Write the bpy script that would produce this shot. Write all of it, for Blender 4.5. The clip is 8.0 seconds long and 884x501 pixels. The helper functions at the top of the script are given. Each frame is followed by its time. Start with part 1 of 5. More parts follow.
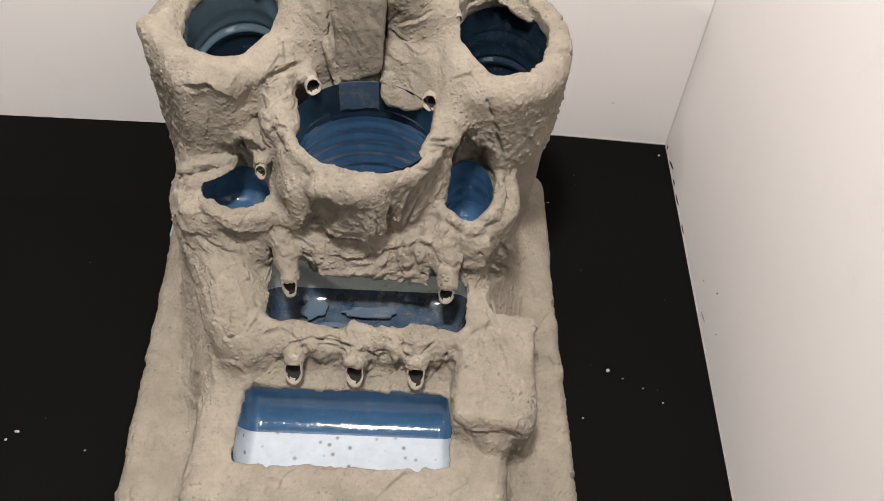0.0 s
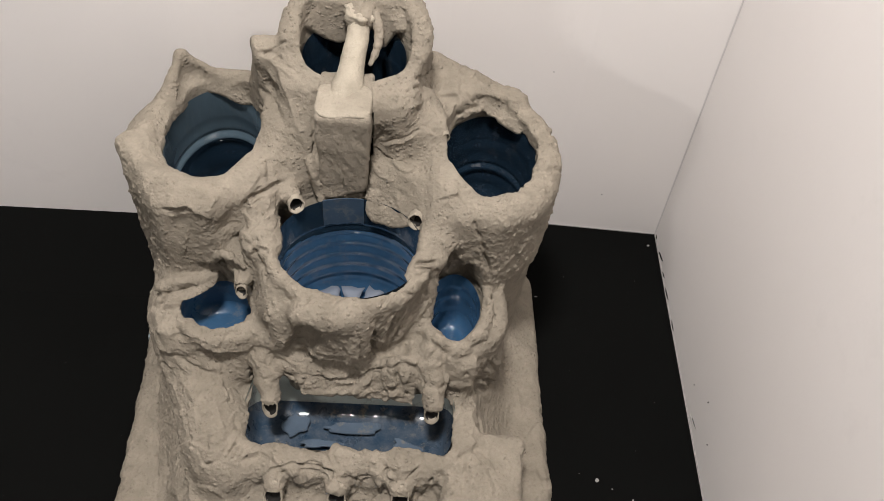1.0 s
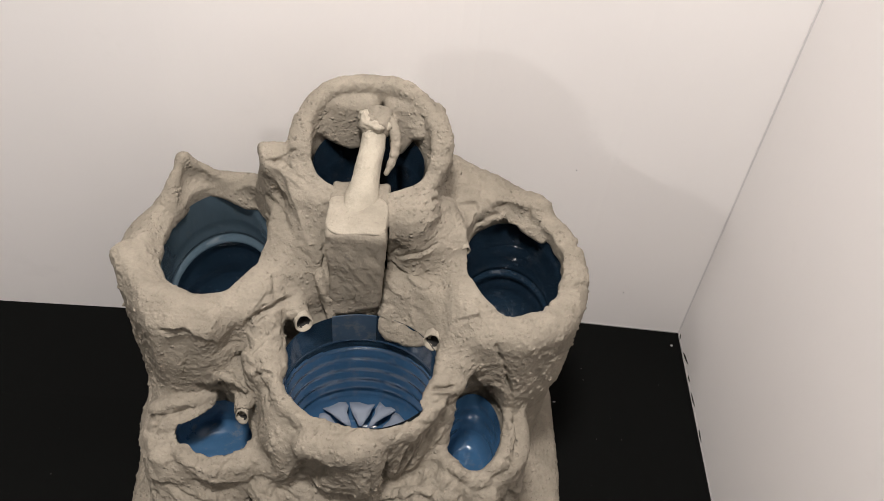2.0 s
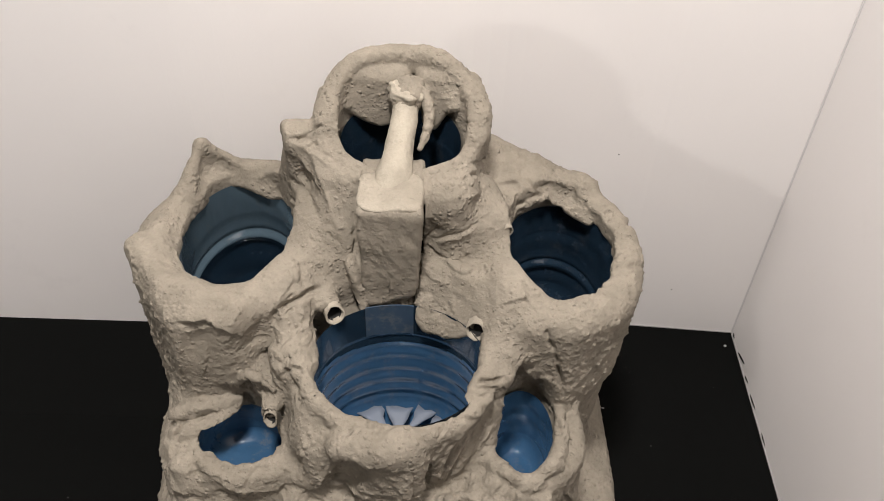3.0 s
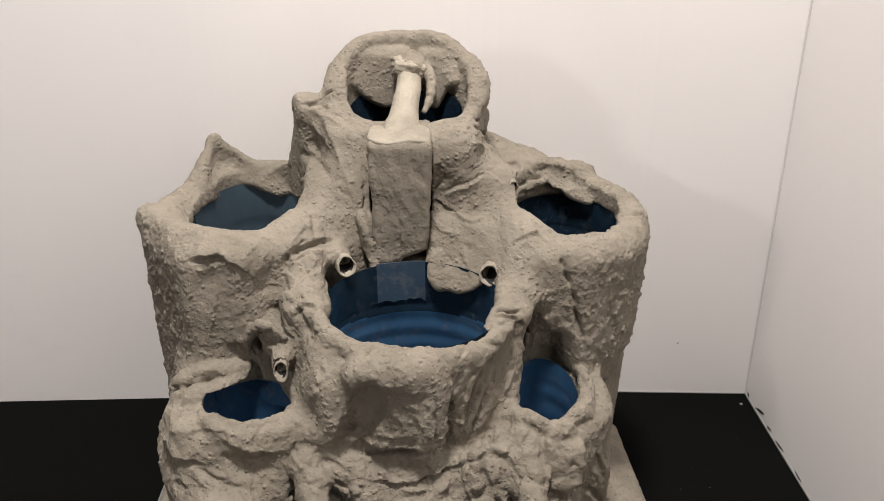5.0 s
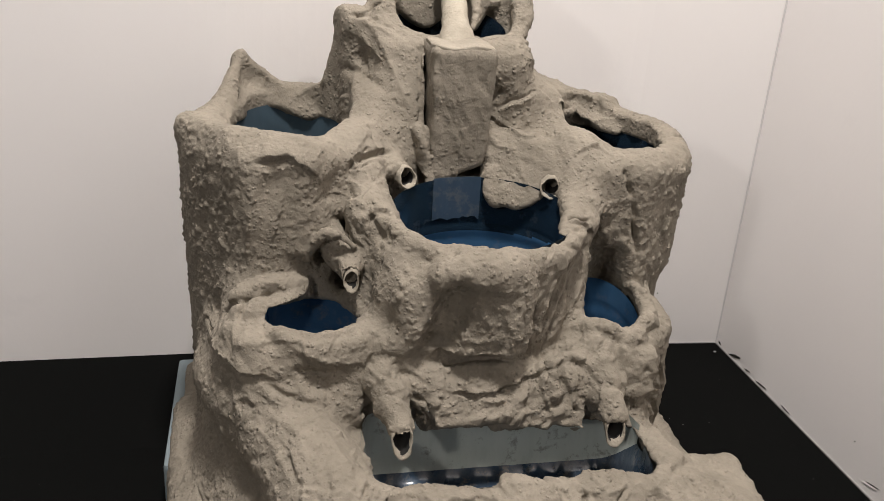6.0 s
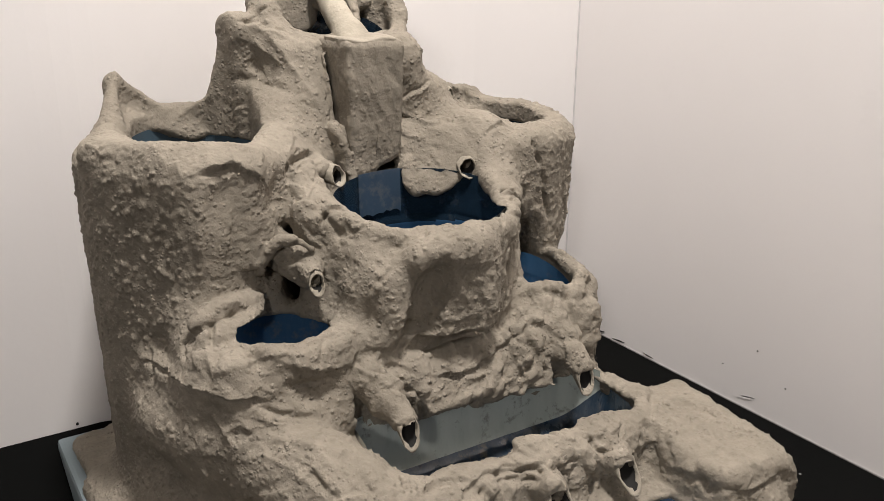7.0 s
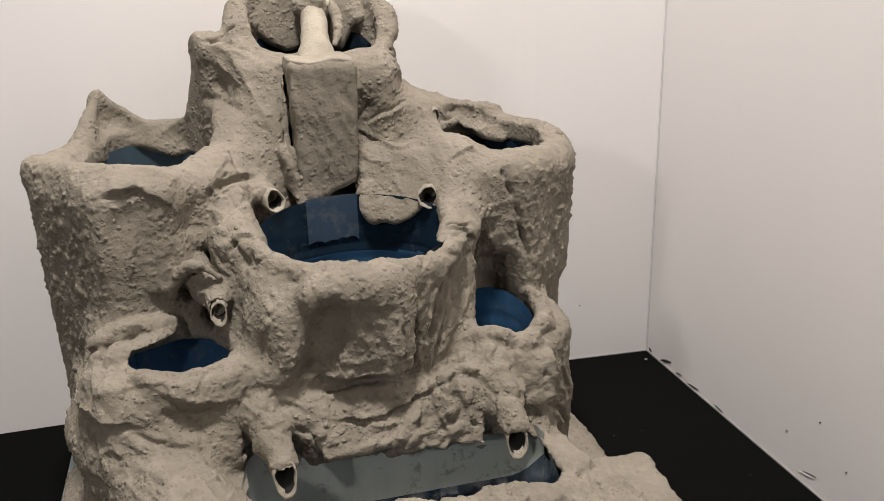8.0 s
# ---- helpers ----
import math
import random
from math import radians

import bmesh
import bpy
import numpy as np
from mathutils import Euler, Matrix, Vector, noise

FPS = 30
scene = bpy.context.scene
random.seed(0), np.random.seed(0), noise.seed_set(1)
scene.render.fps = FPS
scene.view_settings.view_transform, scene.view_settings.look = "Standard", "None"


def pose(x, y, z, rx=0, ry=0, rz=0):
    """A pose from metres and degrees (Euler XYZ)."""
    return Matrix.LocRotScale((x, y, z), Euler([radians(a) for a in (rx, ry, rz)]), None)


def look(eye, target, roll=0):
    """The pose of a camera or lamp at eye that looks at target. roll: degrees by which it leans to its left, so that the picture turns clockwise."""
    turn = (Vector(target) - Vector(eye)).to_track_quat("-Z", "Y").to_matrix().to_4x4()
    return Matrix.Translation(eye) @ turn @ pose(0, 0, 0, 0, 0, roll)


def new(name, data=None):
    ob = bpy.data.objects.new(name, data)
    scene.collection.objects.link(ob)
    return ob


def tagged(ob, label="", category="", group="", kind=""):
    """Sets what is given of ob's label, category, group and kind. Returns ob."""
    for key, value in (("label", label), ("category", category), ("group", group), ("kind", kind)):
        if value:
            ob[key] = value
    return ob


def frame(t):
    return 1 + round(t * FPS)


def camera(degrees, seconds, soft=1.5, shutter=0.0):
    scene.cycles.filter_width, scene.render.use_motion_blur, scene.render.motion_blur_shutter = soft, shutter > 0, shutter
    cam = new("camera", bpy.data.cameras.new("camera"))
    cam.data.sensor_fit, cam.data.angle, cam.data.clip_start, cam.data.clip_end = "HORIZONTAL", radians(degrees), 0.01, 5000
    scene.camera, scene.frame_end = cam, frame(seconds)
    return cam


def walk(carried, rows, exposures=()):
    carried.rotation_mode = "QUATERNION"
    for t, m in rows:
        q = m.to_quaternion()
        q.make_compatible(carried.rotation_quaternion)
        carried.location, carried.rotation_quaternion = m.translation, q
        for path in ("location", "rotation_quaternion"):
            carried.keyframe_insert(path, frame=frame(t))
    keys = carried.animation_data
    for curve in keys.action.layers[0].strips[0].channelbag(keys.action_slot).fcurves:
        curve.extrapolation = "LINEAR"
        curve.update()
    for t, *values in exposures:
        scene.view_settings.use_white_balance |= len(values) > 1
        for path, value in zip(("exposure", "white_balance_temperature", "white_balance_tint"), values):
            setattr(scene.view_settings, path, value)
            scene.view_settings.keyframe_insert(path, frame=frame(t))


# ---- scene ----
cam = camera(53.9, 8.0, soft=0.7)
PATH = [
    (0, (0.081, 0.303, 0.799), (0.12, 1.535, -0.776), 4.0),
    (0.5, (0.087, 0.355, 0.809), (0.112, 1.599, -0.757), 3.4),
    (1, (0.078, 0.383, 0.838), (0.145, 1.656, -0.704), 5.2),
    (1.5, (0.069, 0.445, 0.841), (0.149, 1.758, -0.665), 6.4),
    (3, (0.05, 0.469, 0.76), (0.059, 1.893, -0.644), 2.0),
    (3.5, (0.048, 0.442, 0.706), (0.073, 1.907, -0.655), 0.1),
    (4, (0.043, 0.401, 0.677), (0.056, 2.021, -0.496), -1.1),
    (5.5, (-0.002, 0.302, 0.494), (0.134, 2.136, -0.291), 1.7),
    (6, (-0.126, 0.316, 0.467), (0.284, 2.116, -0.303), 3.9),
    (6.5, (-0.238, 0.328, 0.455), (0.435, 2.091, -0.207), 2.6),
    (7, (-0.277, 0.362, 0.421), (0.748, 1.955, -0.22), 0.4),
    (7.5, (-0.225, 0.353, 0.429), (0.654, 2.039, -0.191), -0.5),
    (8, (-0.064, 0.32, 0.433), (0.431, 2.145, -0.219), -1.5),
]
walk(cam, [(t, look(eye, target, roll)) for t, eye, target, roll in PATH], [(0.0, 0.14), (0.5, 0.08), (1.0, -0.18), (1.5, -0.18), (3.0, -0.10), (3.5, 0.02), (4.0, -0.17), (5.5, -0.06), (6.5, -0.18), (7.0, 0.02), (7.5, -0.12), (8.0, -0.12)])

# ---- light ----
world = bpy.data.worlds.new("room_air")
scene.world = world
world.use_nodes = True
world.node_tree.nodes["Background"].inputs[0].default_value = (1.0, 0.93, 0.86, 1)
world.node_tree.nodes["Background"].inputs[1].default_value = 0.02


def area(name, eye, target, power, sx, sy, colour):
    data = bpy.data.lights.new(name, "AREA")
    data.shape, data.size, data.size_y = "RECTANGLE", sx, sy
    data.energy, data.color = power, colour
    ob = new(name, data)
    ob.matrix_world = look(eye, target)
    return ob


area("ceiling_lamp", (-0.04, 0.52, 1.72), (0.05, 0.8, 0.2), 33.5, 0.17, 0.15, (1.0, 0.945, 0.905))
area("side_lamp", (-1.25, -0.55, 1.02), (0.03, 0.95, 0.3), 6.6, 0.09, 0.09, (1.0, 0.945, 0.905))


# ---- materials ----
def material(name):
    m = bpy.data.materials.new(name)
    m.use_nodes = True
    nodes, links = m.node_tree.nodes, m.node_tree.links
    return m, nodes, links, nodes["Principled BSDF"]


def add(nodes, kind, **values):
    n = nodes.new(kind)
    for key, value in values.items():
        n.inputs[key.replace("_", " ")].default_value = value
    return n


def ramp(nodes, links, source, stops):
    r = nodes.new("ShaderNodeValToRGB")
    while len(r.color_ramp.elements) < len(stops):
        r.color_ramp.elements.new(0.5)
    for e, (p, c) in zip(r.color_ramp.elements, stops):
        e.position, e.color = p, (*c, 1)
    links.new(source, r.inputs[0])
    return r.outputs[0]


def mix(nodes, links, factor, a, b, mode="MIX"):
    n = nodes.new("ShaderNodeMix")
    n.data_type, n.blend_type = "RGBA", mode
    for socket, value in ((n.inputs[0], factor), (n.inputs[6], a), (n.inputs[7], b)):
        if hasattr(value, "links"):
            links.new(value, socket)
        elif isinstance(value, tuple):
            socket.default_value = (*value, 1)
        else:
            socket.default_value = value
    return n.outputs[2]


def noise_of(nodes, links, scale, detail=4.0, rough=0.55, stretch=None):
    n = add(nodes, "ShaderNodeTexNoise", Scale=scale, Detail=detail, Roughness=rough)
    co = nodes.new("ShaderNodeTexCoord")
    if stretch:
        mp = nodes.new("ShaderNodeMapping")
        mp.inputs["Scale"].default_value = stretch
        links.new(co.outputs["Object"], mp.inputs[0])
        links.new(mp.outputs[0], n.inputs["Vector"])
    else:
        links.new(co.outputs["Object"], n.inputs["Vector"])
    return n.outputs["Fac"]


def bump(nodes, links, shader, layers):
    last = None
    for height, strength, distance in layers:
        b = nodes.new("ShaderNodeBump")
        b.inputs["Strength"].default_value, b.inputs["Distance"].default_value = strength, distance
        links.new(height, b.inputs["Height"])
        if last:
            links.new(last, b.inputs["Normal"])
        last = b.outputs[0]
    links.new(last, shader.inputs["Normal"])


def cement_material(name, light, dark, grit=1.0):
    m, n, l, s = material(name)
    broad = noise_of(n, l, 14.0, 5.0)
    grain = noise_of(n, l, 420.0, 3.0, 0.7)
    blotch = noise_of(n, l, 60.0, 4.0, 0.6)
    pores = noise_of(n, l, 150.0, 2.0, 0.5)
    base = ramp(n, l, broad, [(0.3, dark), (0.62, light)])
    worn = ramp(n, l, blotch, [(0.35, (0.84, 0.83, 0.81)), (0.6, (1.06, 1.05, 1.03))])
    base = mix(n, l, 0.7, base, worn, "MULTIPLY")
    fine = ramp(n, l, grain, [(0.3, (0.66, 0.64, 0.62)), (0.62, (1.16, 1.15, 1.13))])
    base = mix(n, l, 0.18, base, fine, "MULTIPLY")
    specks = ramp(n, l, pores, [(0.26, (0.45, 0.42, 0.38)), (0.32, (1, 1, 1))])
    base = mix(n, l, 0.22, base, specks, "MULTIPLY")
    l.new(base, s.inputs["Base Color"])
    s.inputs["Roughness"].default_value = 0.95
    s.inputs["Specular IOR Level"].default_value = 0.2
    grains = []
    for size in (230.0, 420.0):
        v = add(n, "ShaderNodeTexVoronoi", Scale=size, Randomness=1.0)
        co = n.new("ShaderNodeTexCoord")
        l.new(co.outputs["Object"], v.inputs["Vector"])
        dome = ramp(n, l, v.outputs["Distance"], [(0.0, (1, 1, 1)), (0.42, (0, 0, 0))])
        some = ramp(n, l, v.outputs["Color"], [(0.46, (0, 0, 0)), (0.54, (1, 1, 1))])
        patch = ramp(n, l, noise_of(n, l, 22.0, 3.0, 0.6), [(0.40, (0.28, 0.28, 0.28)), (0.62, (1, 1, 1))])
        grains.append(mix(n, l, 1.0, mix(n, l, 1.0, dome, some, "MULTIPLY"), patch, "MULTIPLY"))
    bump(n, l, s, [(blotch, 0.35, 0.003), (grains[0], 0.8 * grit, 0.0018), (grains[1], 0.75 * grit, 0.0011), (noise_of(n, l, 210.0, 4.0, 0.65), 0.3, 0.0018), (grain, 0.3, 0.0008)])
    return m


CEMENT = cement_material("cement_cloth", (0.250, 0.223, 0.183), (0.190, 0.169, 0.137))
CEMENT_PALE = cement_material("cement_pale", (0.36, 0.328, 0.27), (0.29, 0.262, 0.216), 0.35)
CEMENT_BLOCK = cement_material("cement_block", (0.245, 0.219, 0.180), (0.185, 0.165, 0.134), 0.55)
CEMENT_PIPE = cement_material("cement_pipe", (0.315, 0.285, 0.236), (0.25, 0.224, 0.183), 0.6)


def plastic_material(name, colour, through_light, rough, soil=0.0, coat=0.8):
    m, n, l, s = material(name)
    streak = noise_of(n, l, 46.0, 5.0, 0.65, (1.0, 1.0, 0.3))
    tint = mix(n, l, streak, tuple(c * 0.72 for c in colour), tuple(min(1.0, c * 1.2) for c in colour))
    dirt = ramp(n, l, noise_of(n, l, 85.0, 5.0, 0.7), [(0.55 if soil < 0.88 else 0.66, (0, 0, 0)), (0.66 if soil < 0.88 else 0.80, (soil, soil, soil))])
    body = mix(n, l, dirt, tint, (0.16, 0.15, 0.13))
    cells = add(n, "ShaderNodeTexVoronoi", Scale=88.0, Randomness=1.0)
    where = n.new("ShaderNodeTexCoord")
    l.new(where.outputs["Object"], cells.inputs["Vector"])
    spot = soil if soil > 0.88 else 0.0
    dots = ramp(n, l, cells.outputs["Distance"], [(0.12, (spot, spot, spot)), (0.24, (0, 0, 0))])
    few = ramp(n, l, cells.outputs["Color"], [(0.44, (0, 0, 0)), (0.50, (1, 1, 1))])
    body = mix(n, l, mix(n, l, 1.0, dots, few, "MULTIPLY"), body, (0.11, 0.11, 0.108))
    dry = soil * 0.55
    splash = ramp(n, l, noise_of(n, l, 30.0, 7.0, 0.75, (1.6, 1.6, 0.5)), [(0.40 if 0.7 < soil < 0.88 else 0.56, (0, 0, 0)), (0.70, (dry * 1.6, dry * 1.6, dry * 1.6))])
    l.new(mix(n, l, splash, body, tuple(0.10 + 0.6 * c for c in colour)), s.inputs["Base Color"])
    s.inputs["Transmission Weight"].default_value = through_light
    s.inputs["IOR"].default_value = 1.25
    l.new(ramp(n, l, streak, [(0.3, (rough, rough, rough)), (0.8, (rough * 2.5, rough * 2.5, rough * 2.5))]), s.inputs["Roughness"])
    s.inputs["Coat Weight"].default_value = coat
    s.inputs["Coat Roughness"].default_value = 0.07
    bump(n, l, s, [(noise_of(n, l, 45.0, 3.0, 0.5, (1.0, 1.0, 0.35)), 0.35, 0.004), (noise_of(n, l, 190.0, 3.0), 0.15, 0.001)])
    return m


BLUE = plastic_material("blue_plastic", (0.036, 0.095, 0.185), 0.15, 0.09, 0.2)
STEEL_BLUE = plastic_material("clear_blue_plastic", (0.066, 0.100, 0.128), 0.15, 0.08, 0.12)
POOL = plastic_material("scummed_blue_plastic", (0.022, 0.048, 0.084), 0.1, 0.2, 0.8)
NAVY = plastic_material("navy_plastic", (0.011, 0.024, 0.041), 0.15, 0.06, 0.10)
BRIGHT = plastic_material("bright_blue_plastic", (0.036, 0.092, 0.175), 0.1, 0.24, 0.4, 0.2)
PALE_BLUE = plastic_material("pale_plastic", (0.46, 0.50, 0.46), 0.0, 0.2, 0.68)


BOX_IMAGE = plastic_material("box_image_grey", (0.038, 0.062, 0.096), 0.0, 0.12, 0.3)
CLOTH_REFLECTION = plastic_material("cloth_reflection", (0.075, 0.105, 0.145), 0.0, 0.3, 0.7)
DIRTY = plastic_material("dirty_pale_plastic", (0.37, 0.415, 0.46), 0.0, 0.3, 0.9)


def paint_material(name, colour, rough, variation, relief, gloss=0.4):
    m, n, l, s = material(name)
    broad = noise_of(n, l, 2.2, 5.0)
    fine = noise_of(n, l, 90.0, 4.0, 0.6)
    base = ramp(n, l, broad, [(0.3, tuple(c * (1 - variation) for c in colour)), (0.7, colour)])
    faint_patch = ramp(n, l, noise_of(n, l, 9.0, 6.0, 0.7), [(0.62, (1, 1, 1)), (0.8, (1 - variation, 1 - variation, 1 - variation))])
    l.new(mix(n, l, 1.0, base, faint_patch, "MULTIPLY"), s.inputs["Base Color"])
    s.inputs["Roughness"].default_value = rough
    s.inputs["Specular IOR Level"].default_value = gloss
    bump(n, l, s, [(fine, 0.25, relief)])
    return m


WALL = paint_material("white_paint", (0.81, 0.782, 0.768), 0.7, 0.05, 0.0006)
BLACK = paint_material("black_paint", (0.0041, 0.0043, 0.0041), 0.8, 0.3, 0.0008, 0.04)
ROOM = paint_material("room_paint", (0.50, 0.46, 0.42), 0.8, 0.05, 0.0006)
GREY_EDGE = paint_material("bare_edge", (0.34, 0.33, 0.32), 0.8, 0.3, 0.0006)
CORNER_SHADE = paint_material("corner_shade", (0.66, 0.64, 0.635), 0.8, 0.1, 0.0006)
FOAM = paint_material("pale_blue_foam", (0.24, 0.29, 0.31), 0.85, 0.3, 0.001)
SCRAP = paint_material("white_scrap", (0.15, 0.175, 0.22), 0.6, 0.1, 0.001)
# Chips and specks, and the shade inside pipes and along the lifted flake.
DARK = paint_material("dark_chip_and_shade", (0.014, 0.013, 0.012), 0.9, 0.2, 0.0005)


# ---- mesh helpers ----
def part(name, bm, mat, parent=None, label=""):
    me = bpy.data.meshes.new(name)
    bm.to_mesh(me)
    bm.free()
    me.materials.append(mat)
    ob = new(name, me)
    if parent:
        ob.parent = parent
    return tagged(ob, label)


def smooth(ob):
    for p in ob.data.polygons:
        p.use_smooth = True
    return ob


def box_bm(lo, hi, bevel=0.0):
    bm = bmesh.new()
    bmesh.ops.create_cube(bm, size=1.0)
    c = [(a + b) / 2 for a, b in zip(lo, hi)]
    s = [b - a for a, b in zip(lo, hi)]
    bmesh.ops.transform(bm, matrix=Matrix.Translation(c) @ Matrix.Diagonal((*s, 1)), verts=bm.verts)
    if bevel:
        bmesh.ops.bevel(bm, geom=bm.edges[:], offset=bevel, segments=2, profile=0.6, affect="EDGES")
    return bm


# ---- the corner of the room ----
BACK, RIGHT = 1.12, 0.39


def structure(name, lo, hi, mat, label, category):
    return tagged(part(name, box_bm(lo, hi), mat), label, category, kind="structure")


structure("floor", (-2.6, -2.6, -0.05), (RIGHT + 0.05, BACK + 0.06, 0.0), BLACK, "matt black painted surface with dusty specks", "floor")


def wall_line(x):
    """Where the bowed back wall stands: it bulges towards the room left of the corner."""
    t = min(1.0, max(0.0, (0.12 - x) / 0.30))
    return BACK + 0.06 * min(RIGHT - x, 0.14) - 0.050 * t * t * (3 - 2 * t)


def bowed(name, depth, low, top, mat, label, category, xs, foot=0.0):
    """An upright sheet that follows the back wall; top is its height along it."""
    bm = bmesh.new()
    rows = []
    for x in xs:
        y = wall_line(x)
        rows.append([bm.verts.new(c) for c in ((x, y - depth - foot * top(x), low), (x, y - depth, top(x)), (x, BACK + 0.06, top(x)), (x, BACK + 0.06, low))])
    for r0, r1 in zip(rows, rows[1:]):
        for j in range(4):
            bm.faces.new((r0[j], r1[j], r1[(j + 1) % 4], r0[(j + 1) % 4]))
    bm.faces.new(rows[0])
    bm.faces.new(rows[-1][::-1])
    bmesh.ops.recalc_face_normals(bm, faces=bm.faces)
    return tagged(part(name, bm, mat), label, category, kind="structure")


ALONG = [-2.6, -1.2, -0.6, -0.4, *[-0.3 + 0.015 * i for i in range(46)], RIGHT]
bowed("wall_back", 0.0, 0.0, lambda x: 2.6, WALL, "white painted wall with faint smudges", "wall", ALONG)
bowed("baseboard", 0.002, 0.0, lambda x: 0.001 + 0.037 * min(1.0, max(0.0, (0.0 - x) / 0.16)), BLACK, "black painted strip along the wall's foot", "baseboard", [x for x in ALONG if x < 0.01], 2.5)
structure("wall_right", (RIGHT, -2.6, 0.0), (RIGHT + 0.05, BACK + 0.06, 2.6), WALL, "white painted wall with small chips", "wall")
structure("wall_left", (-2.65, -2.6, 0.0), (-2.6, BACK + 0.05, 2.6), ROOM, "plain beige painted wall", "wall")
structure("wall_front", (-2.6, -2.65, 0.0), (RIGHT, -2.6, 2.6), ROOM, "plain beige painted wall", "wall")
structure("ceiling", (-2.65, -2.65, 2.6), (RIGHT + 0.05, BACK + 0.05, 2.65), ROOM, "plain beige ceiling", "ceiling")

# ---- the fountain's shell: forms blended into one draped surface ----
STEP = 0.0011
LOW, HIGH = (-0.215, 0.515, -0.006), (0.245, 1.112, 0.446)
AX = [np.arange(a, b, STEP, dtype=np.float32) for a, b in zip(LOW, HIGH)]
FIELD = np.full([len(a) for a in AX], 1.0, np.float32)


def window(lo, hi, pad):
    cut = []
    for a, p, q in zip(AX, lo, hi):
        cut.append(slice(int(np.searchsorted(a, p - pad)), int(np.searchsorted(a, q + pad))))
    x, y, z = (a[c] for a, c in zip(AX, cut))
    return tuple(cut), x[:, None, None], y[None, :, None], z[None, None, :]


def join(cut, d, k):
    old = FIELD[cut]
    if k > 0:
        h = np.maximum(k - np.abs(old - d), 0) / k
        FIELD[cut] = np.minimum(old, d) - h * h * (k / 4)
    else:
        FIELD[cut] = np.minimum(old, d)


def cut_out(cut, d, k):
    old = FIELD[cut]
    h = np.maximum(k - np.abs(old + d), 0) / k
    FIELD[cut] = np.maximum(old, -d) + h * h * (k / 4)


def cone(a, ra, b, rb, k=0.012, take=False):
    r = max(ra, rb)
    lo = [min(p, q) - r for p, q in zip(a, b)]
    hi = [max(p, q) + r for p, q in zip(a, b)]
    cut, x, y, z = window(lo, hi, k + 0.006)
    v = [q - p for p, q in zip(a, b)]
    vv = max(sum(c * c for c in v), 1e-9)
    t = np.clip(((x - a[0]) * v[0] + (y - a[1]) * v[1] + (z - a[2]) * v[2]) / vv, 0, 1)
    d = np.sqrt((x - a[0] - t * v[0]) ** 2 + (y - a[1] - t * v[1]) ** 2 + (z - a[2] - t * v[2]) ** 2) - (ra + t * (rb - ra))
    (cut_out if take else join)(cut, d, k)


def stroke(a, b, c, ra, rc, k=0.008, take=False, n=7):
    """A bent roll from a by way of b to c."""
    a, b, c = Vector(a), Vector(b), Vector(c)
    pts = [a * (1 - t) ** 2 + (4 * b - a - c) / 2 * (2 * t * (1 - t)) + c * t * t for t in (i / n for i in range(n + 1))]
    for i in range(n):
        cone(tuple(pts[i]), ra + (rc - ra) * i / n, tuple(pts[i + 1]), ra + (rc - ra) * (i + 1) / n, k, take)


def column(cx, cy, low, high, z0, z1, k=0.02, take=False, uneven=False):
    """An upright oval; low and high are its half widths at foot and head."""
    rx, ry = max(low[0], high[0]), max(low[1], high[1])
    cut, x, y, z = window((cx - rx, cy - ry, z0), (cx + rx, cy + ry, z1), k + 0.006)
    t = np.clip((z - z0) / (z1 - z0), 0, 1)
    ax, ay = low[0] + (high[0] - low[0]) * t, low[1] + (high[1] - low[1]) * t
    q = np.sqrt(((x - cx) / ax) ** 2 + ((y - cy) / ay) ** 2)
    if uneven:  # the cloth's cut edge is uneven
        a = np.arctan2(y - cy, x - cx)
        q = q * (0.985 + 0.030 * (1 + np.sin(3 * a + 70 * cx)) * 0.5 + 0.028 * (1 + np.sin(7 * a + 90 * cy)) * 0.5 + 0.016 * np.sin(13 * a + 50 * cx))
    d = (q - 1) * np.minimum(ax, ay)
    end = np.maximum(z0 - z, z - z1)
    if take:
        d = np.maximum(d, end)
    else:
        r = 0.010
        d = np.minimum(np.maximum(d, end) + r, 0) + np.sqrt(np.maximum(d + r, 0) ** 2 + np.maximum(end + r, 0) ** 2) - r
    (cut_out if take else join)(cut, d, k)


def block(c, half, r, rz=0.0, rx=0.0, k=0.012, take=False):
    reach = math.sqrt(sum(h * h for h in half))
    cut, x, y, z = window([p - reach for p in c], [p + reach for p in c], k + 0.006)
    m = Euler((radians(rx), 0, radians(rz))).to_matrix().transposed()
    px, py, pz = x - c[0], y - c[1], z - c[2]
    q = [np.abs(m[i][0] * px + m[i][1] * py + m[i][2] * pz) - (half[i] - r) for i in range(3)]
    out = np.sqrt(sum(np.maximum(e, 0) ** 2 for e in q))
    d = out + np.minimum(np.maximum(q[0], np.maximum(q[1], q[2])), 0) - r
    (cut_out if take else join)(cut, d, k)


def ring(c, rx, ry, r, dzx=0.0, dzy=0.0, a0=0, a1=360, k=0.01, wobble=0.0):
    """A rolled rim round an oval; dzx and dzy tilt it."""
    n = max(6, int(abs(a1 - a0) / 14))
    pts = []
    for i in range(n + 1):
        a = radians(a0 + (a1 - a0) * i / n)
        x, y = rx * math.cos(a), ry * math.sin(a)
        pts.append((c[0] + x, c[1] + y, c[2] + dzx * x + dzy * y + wobble * math.sin(5.3 * a + c[0] * 90)))
    for i in range(n):
        w = r * (1 + 0.05 * math.sin(i * 2.4))
        cone(pts[i], w, pts[i + 1], w, k)


